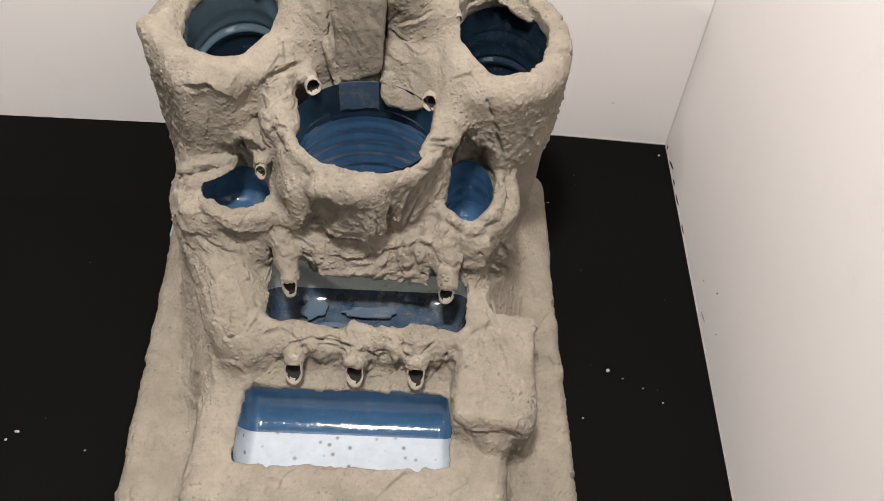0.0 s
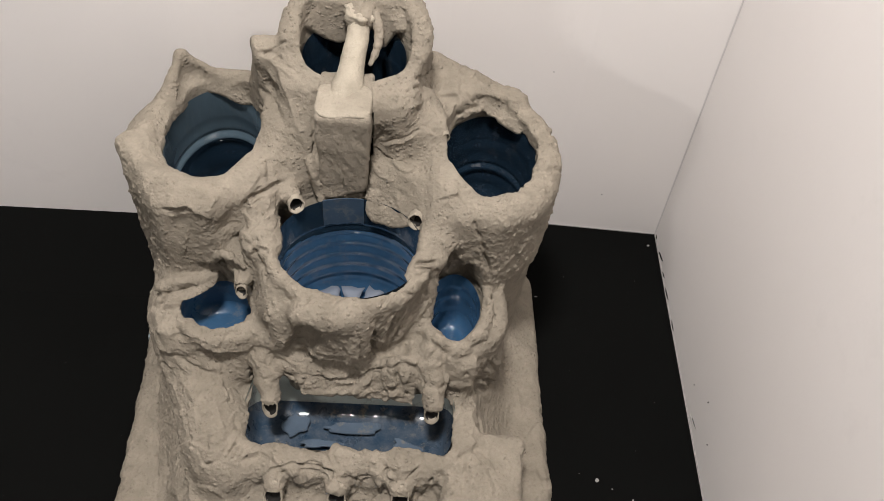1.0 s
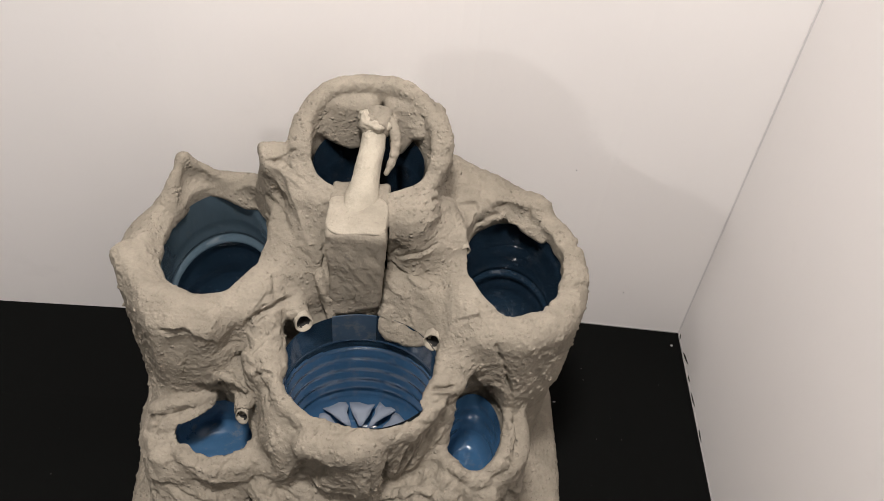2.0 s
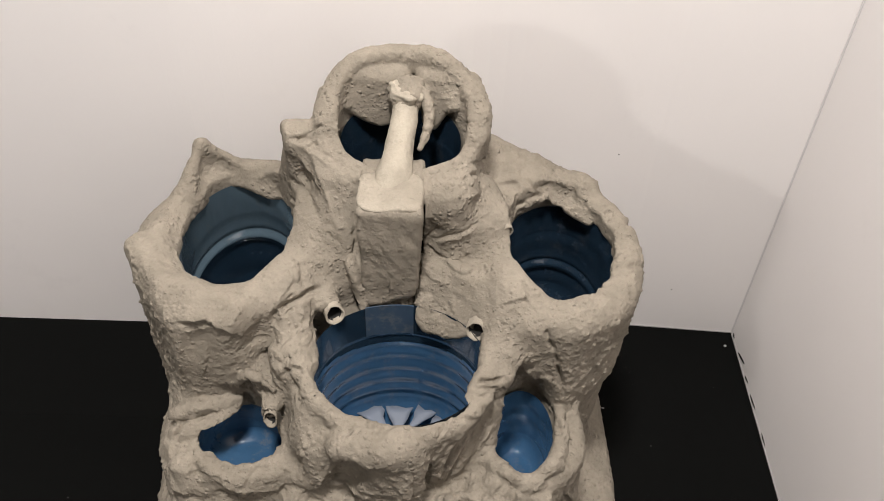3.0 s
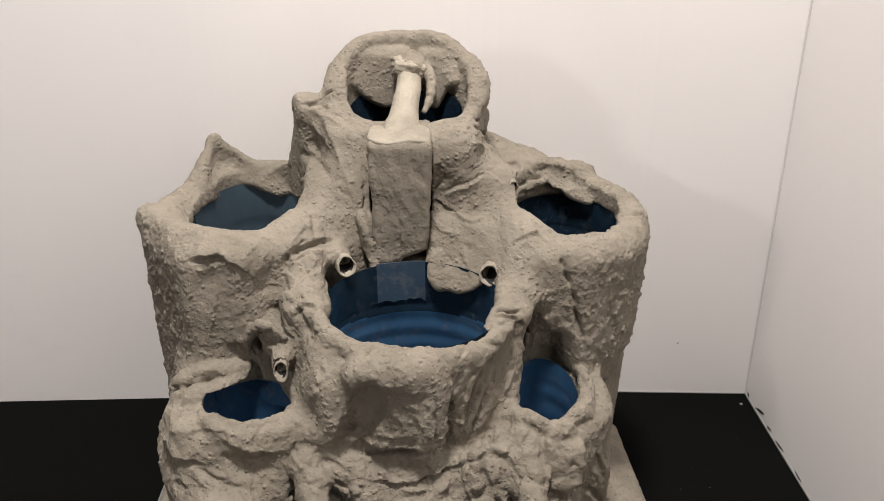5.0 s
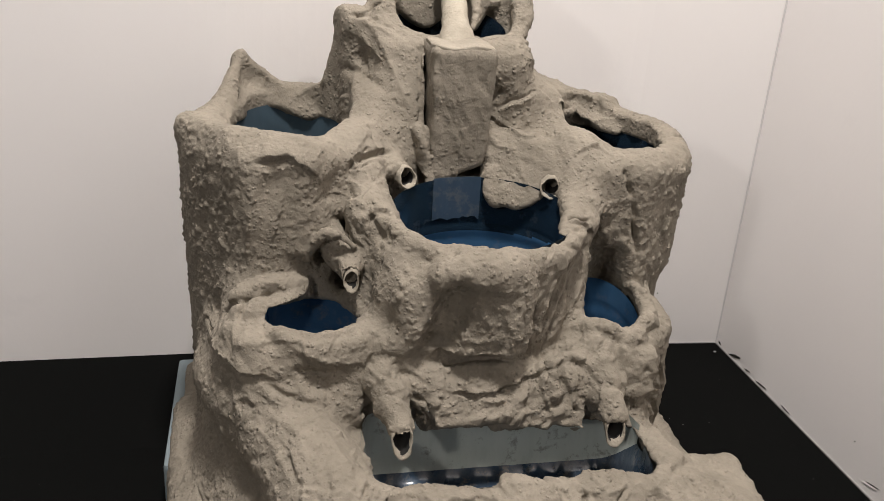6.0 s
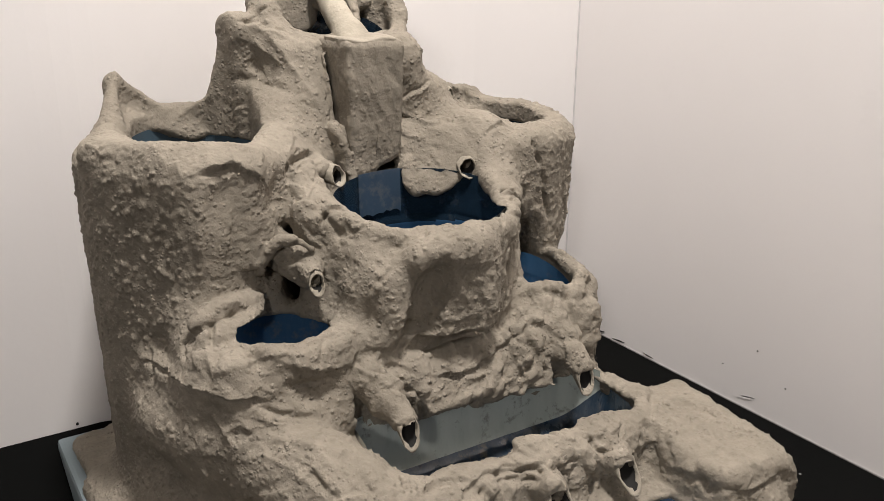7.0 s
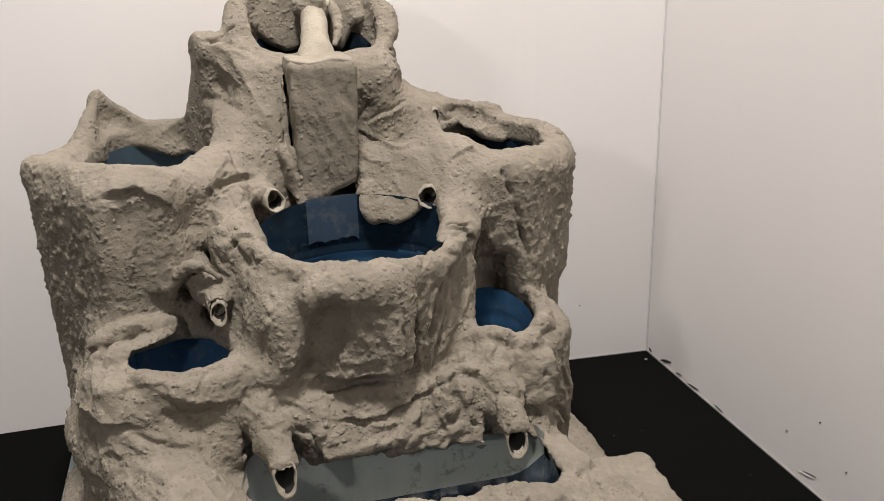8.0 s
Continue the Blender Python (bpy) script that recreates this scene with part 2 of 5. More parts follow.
def wrapped(a, ra, b, rb):
    """A pipe bandaged with strips of cloth, each turn lying over the next."""
    cone(a, ra * 0.86, b, rb * 0.92, 0.006)
    a, b = Vector(a), Vector(b)
    for t0, t1, lift in ((0.02, 0.22, 1.10), (0.28, 0.46, 1.06), (0.52, 0.66, 1.08), (0.74, 0.94, 1.0)):
        skew = Vector((0.0016 * math.sin(40 * t0), 0, 0.0012))
        r0, r1 = ra + (rb - ra) * t0, ra + (rb - ra) * t1
        cone(tuple(a.lerp(b, t0) + skew), r0 * lift, tuple(a.lerp(b, t1) - skew), r1 * lift * 0.97, 0.0015)


def lattice(spacing, seed):
    """Smooth random field over the whole grid, about -1 to 1."""
    rng = np.random.default_rng(seed)
    idx = []
    shape = []
    for a, s in zip(AX, spacing):
        u = (a - a[0]) / s
        i = np.floor(u).astype(np.int32)
        f = (u - i).astype(np.float32)
        idx.append((i, f * f * (3 - 2 * f)))
        shape.append(int(i[-1]) + 2)
    g = (rng.random(shape, dtype=np.float32) * 2 - 1)
    for axis, (i, f) in enumerate(idx):
        s = [1, 1, 1]
        s[axis] = -1
        f = f.reshape(s)
        g = np.take(g, i, axis) * (1 - f) + np.take(g, i + 1, axis) * f
    return g


def hollows(k):
    column(-0.102, 0.945, (0.046, 0.060), (0.047, 0.062), 0.165, 0.294, k, True)
    column(-0.102, 0.947, (0.0435, 0.060), (0.0435, 0.060), 0.290, 0.40, k, True, True)
    column(0.143, 0.948, (0.042, 0.057), (0.046, 0.060), 0.165, 0.286, k, True)
    column(0.143, 0.949, (0.0425, 0.057), (0.0425, 0.057), 0.282, 0.40, k, True, True)
    column(0.024, 0.858, (0.062, 0.050), (0.0655, 0.051), 0.125, 0.256, k, True)
    column(0.020, 0.982, (0.046, 0.033), (0.047, 0.033), 0.25, 0.385, k, True)
    column(-0.092, 0.838, (0.034, 0.030), (0.036, 0.031), 0.125, 0.198, k, True)
    block((-0.106, 0.838, 0.187), (0.019, 0.016, 0.022), 0.004, rz=14, k=k, take=True)
    column(0.1185, 0.846, (0.024, 0.036), (0.0255, 0.037), 0.115, 0.192, k, True)
    block((0.030, 0.768, 0.108), (0.096, 0.0385, 0.026), 0.010, k=k, take=True)
    block((0.018, 0.652, 0.067), (0.098, 0.0410, 0.025), 0.010, k=k, take=True)
    block((0.030, 0.7995, 0.135), (0.092, 0.0072, 0.018), 0.003, k=k, take=True)


def openings():
    """The mouths of the hollows, above the rims."""
    column(0.024, 0.858, (0.0655, 0.051), (0.0655, 0.051), 0.25, 0.285, 0.004, True, True)
    column(-0.089, 0.834, (0.0275, 0.026), (0.0275, 0.026), 0.195, 0.235, 0.004, True, True)
    column(0.1185, 0.845, (0.0235, 0.035), (0.0235, 0.035), 0.19, 0.225, 0.004, True, True)
    block((0.030, 0.768, 0.16), (0.092, 0.036, 0.03), 0.012, k=0.004, take=True)
    block((0.016, 0.652, 0.125), (0.094, 0.037, 0.04), 0.012, k=0.004, take=True)


def shell():
    # coat over the base
    block((0.016, 0.768, 0.026), (0.207, 0.222, 0.027), 0.012, rz=2.4, k=0.01)
    block((0.022, 0.975, 0.032), (0.180, 0.095, 0.032), 0.02, k=0.03)
    block((0.001, 0.990, 0.029), (0.194, 0.066, 0.022), 0.010, rz=2.0, k=0.016)
    cone((-0.164, 0.90, 0.020), 0.024, (-0.150, 0.985, 0.026), 0.022, 0.03)
    # lower terraces
    block((0.022, 0.652, 0.048), (0.140, 0.085, 0.046), 0.018, k=0.02)
    block((0.02, 0.765, 0.07), (0.125, 0.055, 0.066), 0.02, k=0.02)
    block((0.149, 0.703, 0.066), (0.036, 0.058, 0.061), 0.009, rz=-4, k=0.009)
    cone((0.132, 0.735, 0.114), 0.018, (0.150, 0.700, 0.108), 0.020, 0.016)
    cone((0.168, 0.668, 0.106), 0.019, (0.160, 0.720, 0.108), 0.018, 0.010)
    cone((0.128, 0.658, 0.100), 0.014, (0.150, 0.648, 0.094), 0.016, 0.010)
    cone((0.186, 0.640, 0.140), 0.022, (0.192, 0.690, 0.142), 0.018, 0.014, True)
    # banks beside the upper pool
    cone((-0.108, 0.87, 0.06), 0.066, (-0.082, 0.73, 0.05), 0.055, 0.03)
    stroke((-0.150, 0.878, 0.138), (-0.114, 0.80, 0.135), (-0.078, 0.722, 0.116), 0.025, 0.022, 0.02)
    cone((0.134, 0.84, 0.055), 0.040, (0.122, 0.76, 0.055), 0.046, 0.03)
    # towers
    column(-0.110, 0.942, (0.066, 0.078), (0.072, 0.077), 0.02, 0.302, 0.02)
    cone((-0.172, 0.925, 0.305), 0.009, (-0.142, 0.885, 0.306), 0.008, 0.012)
    column(0.146, 0.946, (0.044, 0.066), (0.058, 0.072), 0.06, 0.294, 0.02)
    column(0.147, 0.946, (0.052, 0.064), (0.056, 0.070), 0.20, 0.290, 0.02)
    column(0.024, 0.858, (0.070, 0.058), (0.0700, 0.0560), 0.03, 0.252, 0.012)
    block((0.012, 0.806, 0.208), (0.026, 0.0165, 0.040), 0.012, rz=-7, rx=-2, k=0.030)
    block((0.010, 0.802, 0.172), (0.026, 0.0130, 0.014), 0.008, rx=-6, k=0.022)
    cone((-0.150, 0.890, 0.170), 0.012, (-0.140, 0.835, 0.168), 0.014, 0.014)
    cone((-0.034, 0.832, 0.240), 0.018, (-0.036, 0.818, 0.185), 0.024, 0.016)
    cone((0.050, 0.812, 0.246), 0.008, (0.072, 0.826, 0.250), 0.008, 0.012)
    stroke((-0.014, 0.798, 0.243), (0.012, 0.796, 0.247), (0.036, 0.801, 0.248), 0.0075, 0.0070, 0.012)
    stroke((0.036, 0.799, 0.245), (0.037, 0.795, 0.225), (0.036, 0.794, 0.195), 0.0050, 0.0060, 0.009)
    cone((-0.030, 0.812, 0.225), 0.016, (-0.022, 0.806, 0.200), 0.015, 0.012)
    stroke((-0.004, 0.786, 0.236), (-0.012, 0.790, 0.212), (-0.024, 0.786, 0.185), 0.0055, 0.0060, 0.010, True)
    stroke((0.044, 0.800, 0.222), (0.044, 0.800, 0.196), (0.040, 0.797, 0.172), 0.0035, 0.0030, 0.004, True)
    block((0.131, 0.889, 0.243), (0.024, 0.0195, 0.050), 0.010, rz=4, k=0.018)
    column(0.025, 0.990, (0.09, 0.06), (0.052, 0.045), 0.05, 0.365)
    block((0.02, 0.985, 0.17), (0.10, 0.07, 0.14), 0.03, k=0.03)
    column(-0.095, 0.843, (0.060, 0.056), (0.050, 0.045), 0.06, 0.201, 0.015)
    column(0.125, 0.850, (0.046, 0.050), (0.044, 0.048), 0.05, 0.193, 0.015)
    cone((-0.134, 0.878, 0.205), 0.014, (-0.134, 0.846, 0.190), 0.014, 0.014)
    block((-0.112, 0.873, 0.252), (0.024, 0.0155, 0.048), 0.012, rx=-2, rz=2, k=0.034)
    block((-0.094, 0.819, 0.168), (0.046, 0.024, 0.030), 0.010, rx=-14, k=0.012)
    block((-0.131, 0.852, 0.176), (0.015, 0.030, 0.024), 0.008, rz=-8, k=0.012)
    # flanks of the summit
    cone((-0.008, 0.965, 0.340), 0.020, (-0.030, 0.955, 0.22), 0.05, 0.02)
    cone((-0.034, 0.970, 0.345), 0.018, (-0.046, 0.928, 0.275), 0.026, 0.02)
    cone((0.056, 0.968, 0.338), 0.020, (0.086, 0.962, 0.24), 0.042, 0.02)
    cone((-0.015, 0.982, 0.360), 0.020, (-0.062, 0.977, 0.374), 0.007, 0.02)
    cone((-0.058, 0.98, 0.366), 0.010, (-0.062, 0.985, 0.27), 0.034, 0.02)
    cone((-0.025, 0.985, 0.345), 0.026, (-0.04, 0.985, 0.29), 0.036, 0.02)
    cone((0.085, 1.03, 0.31), 0.024, (0.15, 1.02, 0.285), 0.022, 0.02)
    hollows(0.0035)
    openings()
    # rims
    ring((-0.107, 0.945, 0.300), 0.0530, 0.0690, 0.0070, 0.0, 0.04, k=0.012, wobble=0.004)
    cone((-0.152, 0.975, 0.302), 0.009, (-0.138, 1.007, 0.338), 0.0032, 0.010)
    cone((-0.138, 1.007, 0.338), 0.0032, (-0.10, 1.014, 0.306), 0.0055, 0.007)
    cone((-0.138, 1.010, 0.330), 0.0045, (-0.13, 1.016, 0.27), 0.012, 0.010)
    for x, y in ((-0.148, 0.990), (-0.142, 1.002), (-0.134, 1.009), (-0.125, 1.013), (-0.116, 1.015), (-0.108, 1.016)):
        cone((-0.138, 1.009, 0.334), 0.0030, (x, y, 0.299), 0.0052, 0.006)
    ring((0.145, 0.948, 0.293), 0.0500, 0.0660, 0.0065, -0.08, 0.10, k=0.012, wobble=0.003)
    cone((0.11, 1.005, 0.308), 0.008, (0.165, 1.014, 0.304), 0.008, 0.012)
    ring((0.024, 0.858, 0.258), 0.0700, 0.0540, 0.0048, -0.06, 0.12, 160, 378, k=0.006, wobble=0.002)
    ring((0.022, 0.984, 0.383), 0.0545, 0.0390, 0.0075, -0.05, 0.75, -8, 188, k=0.012, wobble=0.0015)
    cone((-0.032, 0.980, 0.381), 0.0065, (-0.031, 0.957, 0.358), 0.007, 0.008)
    cone((0.075, 0.980, 0.376), 0.0075, (0.066, 0.956, 0.357), 0.007, 0.008)
    cone((-0.029, 0.956, 0.355), 0.007, (0.0, 0.950, 0.356), 0.006, 0.008)
    cone((0.030, 0.950, 0.356), 0.006, (0.068, 0.955, 0.355), 0.007, 0.008)
    ring((-0.093, 0.834, 0.1985), 0.0395, 0.0315, 0.0030, -0.05, 0.1, 150, 350, k=0.006, wobble=0.002)
    ring((0.1195, 0.845, 0.195), 0.0285, 0.0385, 0.0050, 0.08, 0.05, 150, 400, k=0.006, wobble=0.002)
    # stem block of the summit, its pipe and hood
    block((0.016, 0.929, 0.314), (0.0220, 0.022, 0.048), 0.004, k=0.003)
    cone((0.016, 0.945, 0.352), 0.016, (0.019, 0.953, 0.368), 0.011, 0.01)
    block((0.024, 1.021, 0.368), (0.044, 0.007, 0.030), 0.006, rx=-6, k=0.012)
    column(0.024, 1.004, (0.056, 0.026), (0.050, 0.018), 0.34, 0.392, 0.01)
    column(0.022, 0.984, (0.046, 0.031), (0.046, 0.031), 0.33, 0.43, 0.003, True)
    cone((0.070, 1.016, 0.394), 0.009, (0.072, 1.000, 0.352), 0.013, 0.010)
    # pillars beside the middle basin
    cone((-0.060, 0.905, 0.285), 0.022, (-0.054, 0.858, 0.262), 0.012, 0.012)
    cone((-0.050, 0.860, 0.258), 0.015, (-0.052, 0.850, 0.20), 0.016, 0.012)
    cone((0.104, 0.905, 0.288), 0.020, (0.099, 0.858, 0.255), 0.010, 0.012)
    cone((0.095, 0.855, 0.25), 0.008, (0.080, 0.832, 0.16), 0.014, 0.010)
    cone((-0.008, 0.957, 0.342), 0.020, (-0.028, 0.934, 0.290), 0.018, 0.014)
    cone((0.054, 0.945, 0.345), 0.021, (0.062, 0.949, 0.318), 0.022, 0.014)
    cone((0.062, 0.954, 0.318), 0.022, (0.066, 0.968, 0.280), 0.026, 0.012)
    cone((0.084, 0.952, 0.312), 0.020, (0.090, 0.944, 0.288), 0.020, 0.014)
    cone((-0.088, 0.848, 0.222), 0.011, (-0.080, 0.868, 0.236), 0.008, 0.004, True)
    stroke((-0.142, 0.842, 0.212), (-0.122, 0.846, 0.217), (-0.098, 0.857, 0.214), 0.0058, 0.0050, 0.004)
    stroke((-0.140, 0.832, 0.206), (-0.122, 0.835, 0.206), (-0.101, 0.852, 0.208), 0.0055, 0.0062, 0.004)
    stroke((0.095, 0.890, 0.274), (0.090, 0.862, 0.263), (0.076, 0.834, 0.254), 0.0090, 0.0050, 0.006)
    # sleeves of the pipes
    cone((-0.046, 0.925, 0.286), 0.014, (-0.0305, 0.897, 0.2815), 0.0086, 0.007)
    cone((0.094, 0.918, 0.284), 0.013, (0.087, 0.897, 0.279), 0.0085, 0.007)
    cone((-0.060, 0.856, 0.242), 0.008, (-0.0685, 0.836, 0.230), 0.0062, 0.005)
    cone((0.082, 0.970, 0.325), 0.015, (0.098, 0.948, 0.320), 0.007, 0.008)
    for sx in (-0.032, 0.023, 0.078):
        cone((sx, 0.726, 0.122), 0.015, (sx, 0.703, 0.119), 0.0092, 0.008)
    # drape under the middle basin and over the upper pool
    block((0.012, 0.791, 0.160), (0.030, 0.003, 0.020), 0.0025, rx=-26, rz=4, k=0.004)
    block((0.060, 0.790, 0.152), (0.028, 0.003, 0.018), 0.0025, rx=-30, rz=-8, k=0.004)
    block((0.082, 0.793, 0.162), (0.018, 0.003, 0.020), 0.0025, rx=-20, rz=10, k=0.004)
    block((-0.014, 0.796, 0.150), (0.012, 0.004, 0.010), 0.003, rx=-30, rz=-12, k=0.004)
    block((0.125, 0.797, 0.168), (0.014, 0.003, 0.016), 0.0025, rx=-14, rz=-8, k=0.004)
    block((0.040, 0.806, 0.150), (0.068, 0.014, 0.023), 0.008, rx=-8, k=0.010)
    block((0.108, 0.808, 0.150), (0.030, 0.014, 0.034), 0.010, rx=-14, rz=-6, k=0.012)
    block((-0.040, 0.812, 0.155), (0.034, 0.012, 0.022), 0.010, rx=-8, k=0.010)
    # wrapped spouts over the upper pool
    cone((-0.036, 0.808, 0.180), 0.012, (-0.030, 0.800, 0.166), 0.010, 0.012)
    wrapped((-0.051, 0.812, 0.178), 0.0150, (-0.042, 0.770, 0.1520), 0.0092)
    wrapped((0.101, 0.812, 0.178), 0.0140, (0.102, 0.772, 0.1490), 0.0092)


shell()


def fields():
    """Wrinkles of the hanging cloth, lumps and grit."""
    ridge = 1 - np.abs(lattice((0.028, 0.028, 0.06), 3) * 0.75 + lattice((0.017, 0.019, 0.023), 4) * 0.35)
    calm = np.clip(lattice((0.09, 0.09, 0.09), 15) + 0.45, 0.12, 1)
    FIELD[:] -= 0.0010 * calm * np.clip(ridge, 0, 1) ** 6 - 0.0004
    crease = 1 - np.abs(lattice((0.036, 0.034, 0.05), 5) * 0.75 + lattice((0.02, 0.017, 0.021), 6) * 0.35)
    FIELD[:] += 0.0013 * calm * np.clip(crease, 0, 1) ** 9
    x, y, z = AX[0][:, None, None], AX[1][None, :, None], AX[2][None, None, :]
    gritty = np.clip(lattice((0.05, 0.05, 0.05), 11) * 0.9, 0, 1) * 0.45
    for cx, cy, cz, r in ((-0.185, 0.90, 0.24, 0.075), (0.205, 0.90, 0.25, 0.07), (-0.02, 0.77, 0.21, 0.04), (-0.16, 0.90, 0.10, 0.05)):
        gritty = np.maximum(gritty, np.exp(-((x - cx) ** 2 + (y - cy) ** 2 + (z - cz) ** 2) / r ** 2).astype(np.float32))
    FIELD[:] -= 0.0018 * (gritty + 0.05) * np.clip(lattice((0.0058, 0.0058, 0.0058), 9) - 0.2, 0, 1)
    FIELD[:] += 0.00032 * lattice((0.0036, 0.0036, 0.0036), 13)


def rag(tops, ends, r0, r1, k=0.004):
    """A hanging tatter: a fan of thin rolls from tops down to ends."""
    for (p, q), (p2, q2) in zip(zip(tops, ends), zip(tops[1:], ends[1:])):
        for i in range(4):
            cone(tuple(Vector(p).lerp(Vector(p2), i / 4)), r0, tuple(Vector(q).lerp(Vector(q2), i / 4)), r1, k)


def tongues():
    """Thin torn edges of cloth inside the rims, and the mouths of wrapped pipes."""
    cone((-0.080, 0.866, 0.242), 0.0105, (-0.068, 0.847, 0.226), 0.0075, 0.005)
    stroke((-0.090, 0.860, 0.234), (-0.0880, 0.852, 0.220), (-0.084, 0.847, 0.204), 0.0062, 0.0070, 0.002, True)
    for k in range(5):
        stroke((-0.093 + 0.0045 * k, 0.853 - 0.002 * k, 0.246 - 0.002 * k), (-0.085 + 0.003 * k, 0.848 - 0.001 * k, 0.234 - 0.002 * k), (-0.080 + 0.0025 * k, 0.842, 0.219), 0.0015, 0.0012, 0.001, True)
    cone((-0.066, 0.850, 0.238), 0.0060, (-0.0690, 0.836, 0.230), 0.0062, 0.004)
    cone((0.1230, 0.864, 0.196), 0.018, (0.124, 0.864, 0.222), 0.009, 0.016, True)
    stroke((-0.095, 0.856, 0.232), (-0.084, 0.850, 0.252), (-0.066, 0.842, 0.246), 0.0024, 0.0022, 0.003)
    rag([(-0.024 + 0.009 * i, 1.012, 0.402) for i in range(6)], [(-0.024, 0.998, 0.388), (-0.014, 1.002, 0.378), (-0.006, 1.004, 0.371), (0.003, 1.005, 0.367), (0.010, 1.006, 0.369), (0.019, 1.008, 0.376)], 0.007, 0.0028)
    rag([(0.036 + 0.008 * i, 1.012, 0.402) for i in range(4)], [(0.038, 1.004, 0.370), (0.044, 1.003, 0.366), (0.054, 1.002, 0.384), (0.062, 0.999, 0.388)], 0.006, 0.0028)
    rag([(-0.126 + 0.0125 * i, 1.014, 0.308) for i in range(5)], [(-0.128, 1.007, 0.301), (-0.114, 1.006, 0.303), (-0.100, 1.004, 0.298), (-0.087, 1.001, 0.293), (-0.076, 1.000, 0.297)], 0.0055, 0.0020, 0.006)
    rag([(0.116 + 0.012 * i, 1.011, 0.304) for i in range(6)], [(0.112, 0.992, 0.298), (0.124, 0.998, 0.298), (0.136, 1.001, 0.302), (0.150, 0.999, 0.292), (0.162, 0.994, 0.287), (0.174, 0.986, 0.285)], 0.005, 0.0025)
    block((0.016, 0.930, 0.313), (0.0236, 0.0285, 0.042), 0.002, k=0.001, take=True)
    rag([(0.038 + 0.0085 * i, 0.923 - 0.0005 * i * i, 0.296 - 0.0007 * i) for i in range(7)], [(0.037, 0.899, 0.262), (0.043, 0.896, 0.2550), (0.050, 0.893, 0.2585), (0.058, 0.891, 0.2550), (0.068, 0.887, 0.2595), (0.078, 0.884, 0.268), (0.088, 0.882, 0.280)], 0.0058, 0.0016, 0.005)
    rag([(-0.013, 0.921, 0.302), (-0.008, 0.912, 0.302)], [(-0.006, 0.9035, 0.270), (-0.001, 0.9015, 0.262)], 0.0045, 0.0012, 0.004)
    cone((-0.0293, 0.895, 0.2790), 0.0054, (-0.010, 0.866, 0.277), 0.0062, 0.001, True)
    cone((0.083, 0.889, 0.2730), 0.0054, (0.071, 0.862, 0.271), 0.0062, 0.001, True)
    cone((-0.0680, 0.8328, 0.2304), 0.0046, (-0.0690, 0.8187, 0.2205), 0.0054, 0.001, True)
    stroke((0.031, 1.002, 0.401), (0.0405, 0.988, 0.387), (0.0345, 0.969, 0.370), 0.0042, 0.0022, 0.004)
    for sx in (-0.032, 0.023, 0.078):
        cone((sx, 0.7140, 0.1195), 0.0060, (sx, 0.690, 0.1135), 0.0064, 0.001, True)
    cone((-0.0415, 0.7735, 0.1530), 0.0062, (-0.041, 0.745, 0.132), 0.0066, 0.001, True)
    cone((0.102, 0.7755, 0.1500), 0.0062, (0.102, 0.747, 0.129), 0.0066, 0.001, True)


fields()
hollows(0.001)
tongues()


FOLDS = []


def ridge(height, width, *points):
    """A crest pinched up along points; height and width in millimetres, as in the four below."""
    FOLDS.append(("ridge", height / 1000, width / 1000, points))


def lap(height, width, *points):
    """An edge of cloth lying over the next sheet; the upper sheet is on the left of the way along points."""
    FOLDS.append(("lap", height / 1000, width / 1000, points))


def crack(depth, width, *points):
    FOLDS.append(("groove", 2.1 * depth / 1000, width / 1000, points))


def valley(depth, width, *points):
    FOLDS.append(("groove", depth / 1000, width / 1000, points))


def dent(depth, radius, point):
    FOLDS.append(("dent", depth / 1000, radius / 1000, (point, point)))


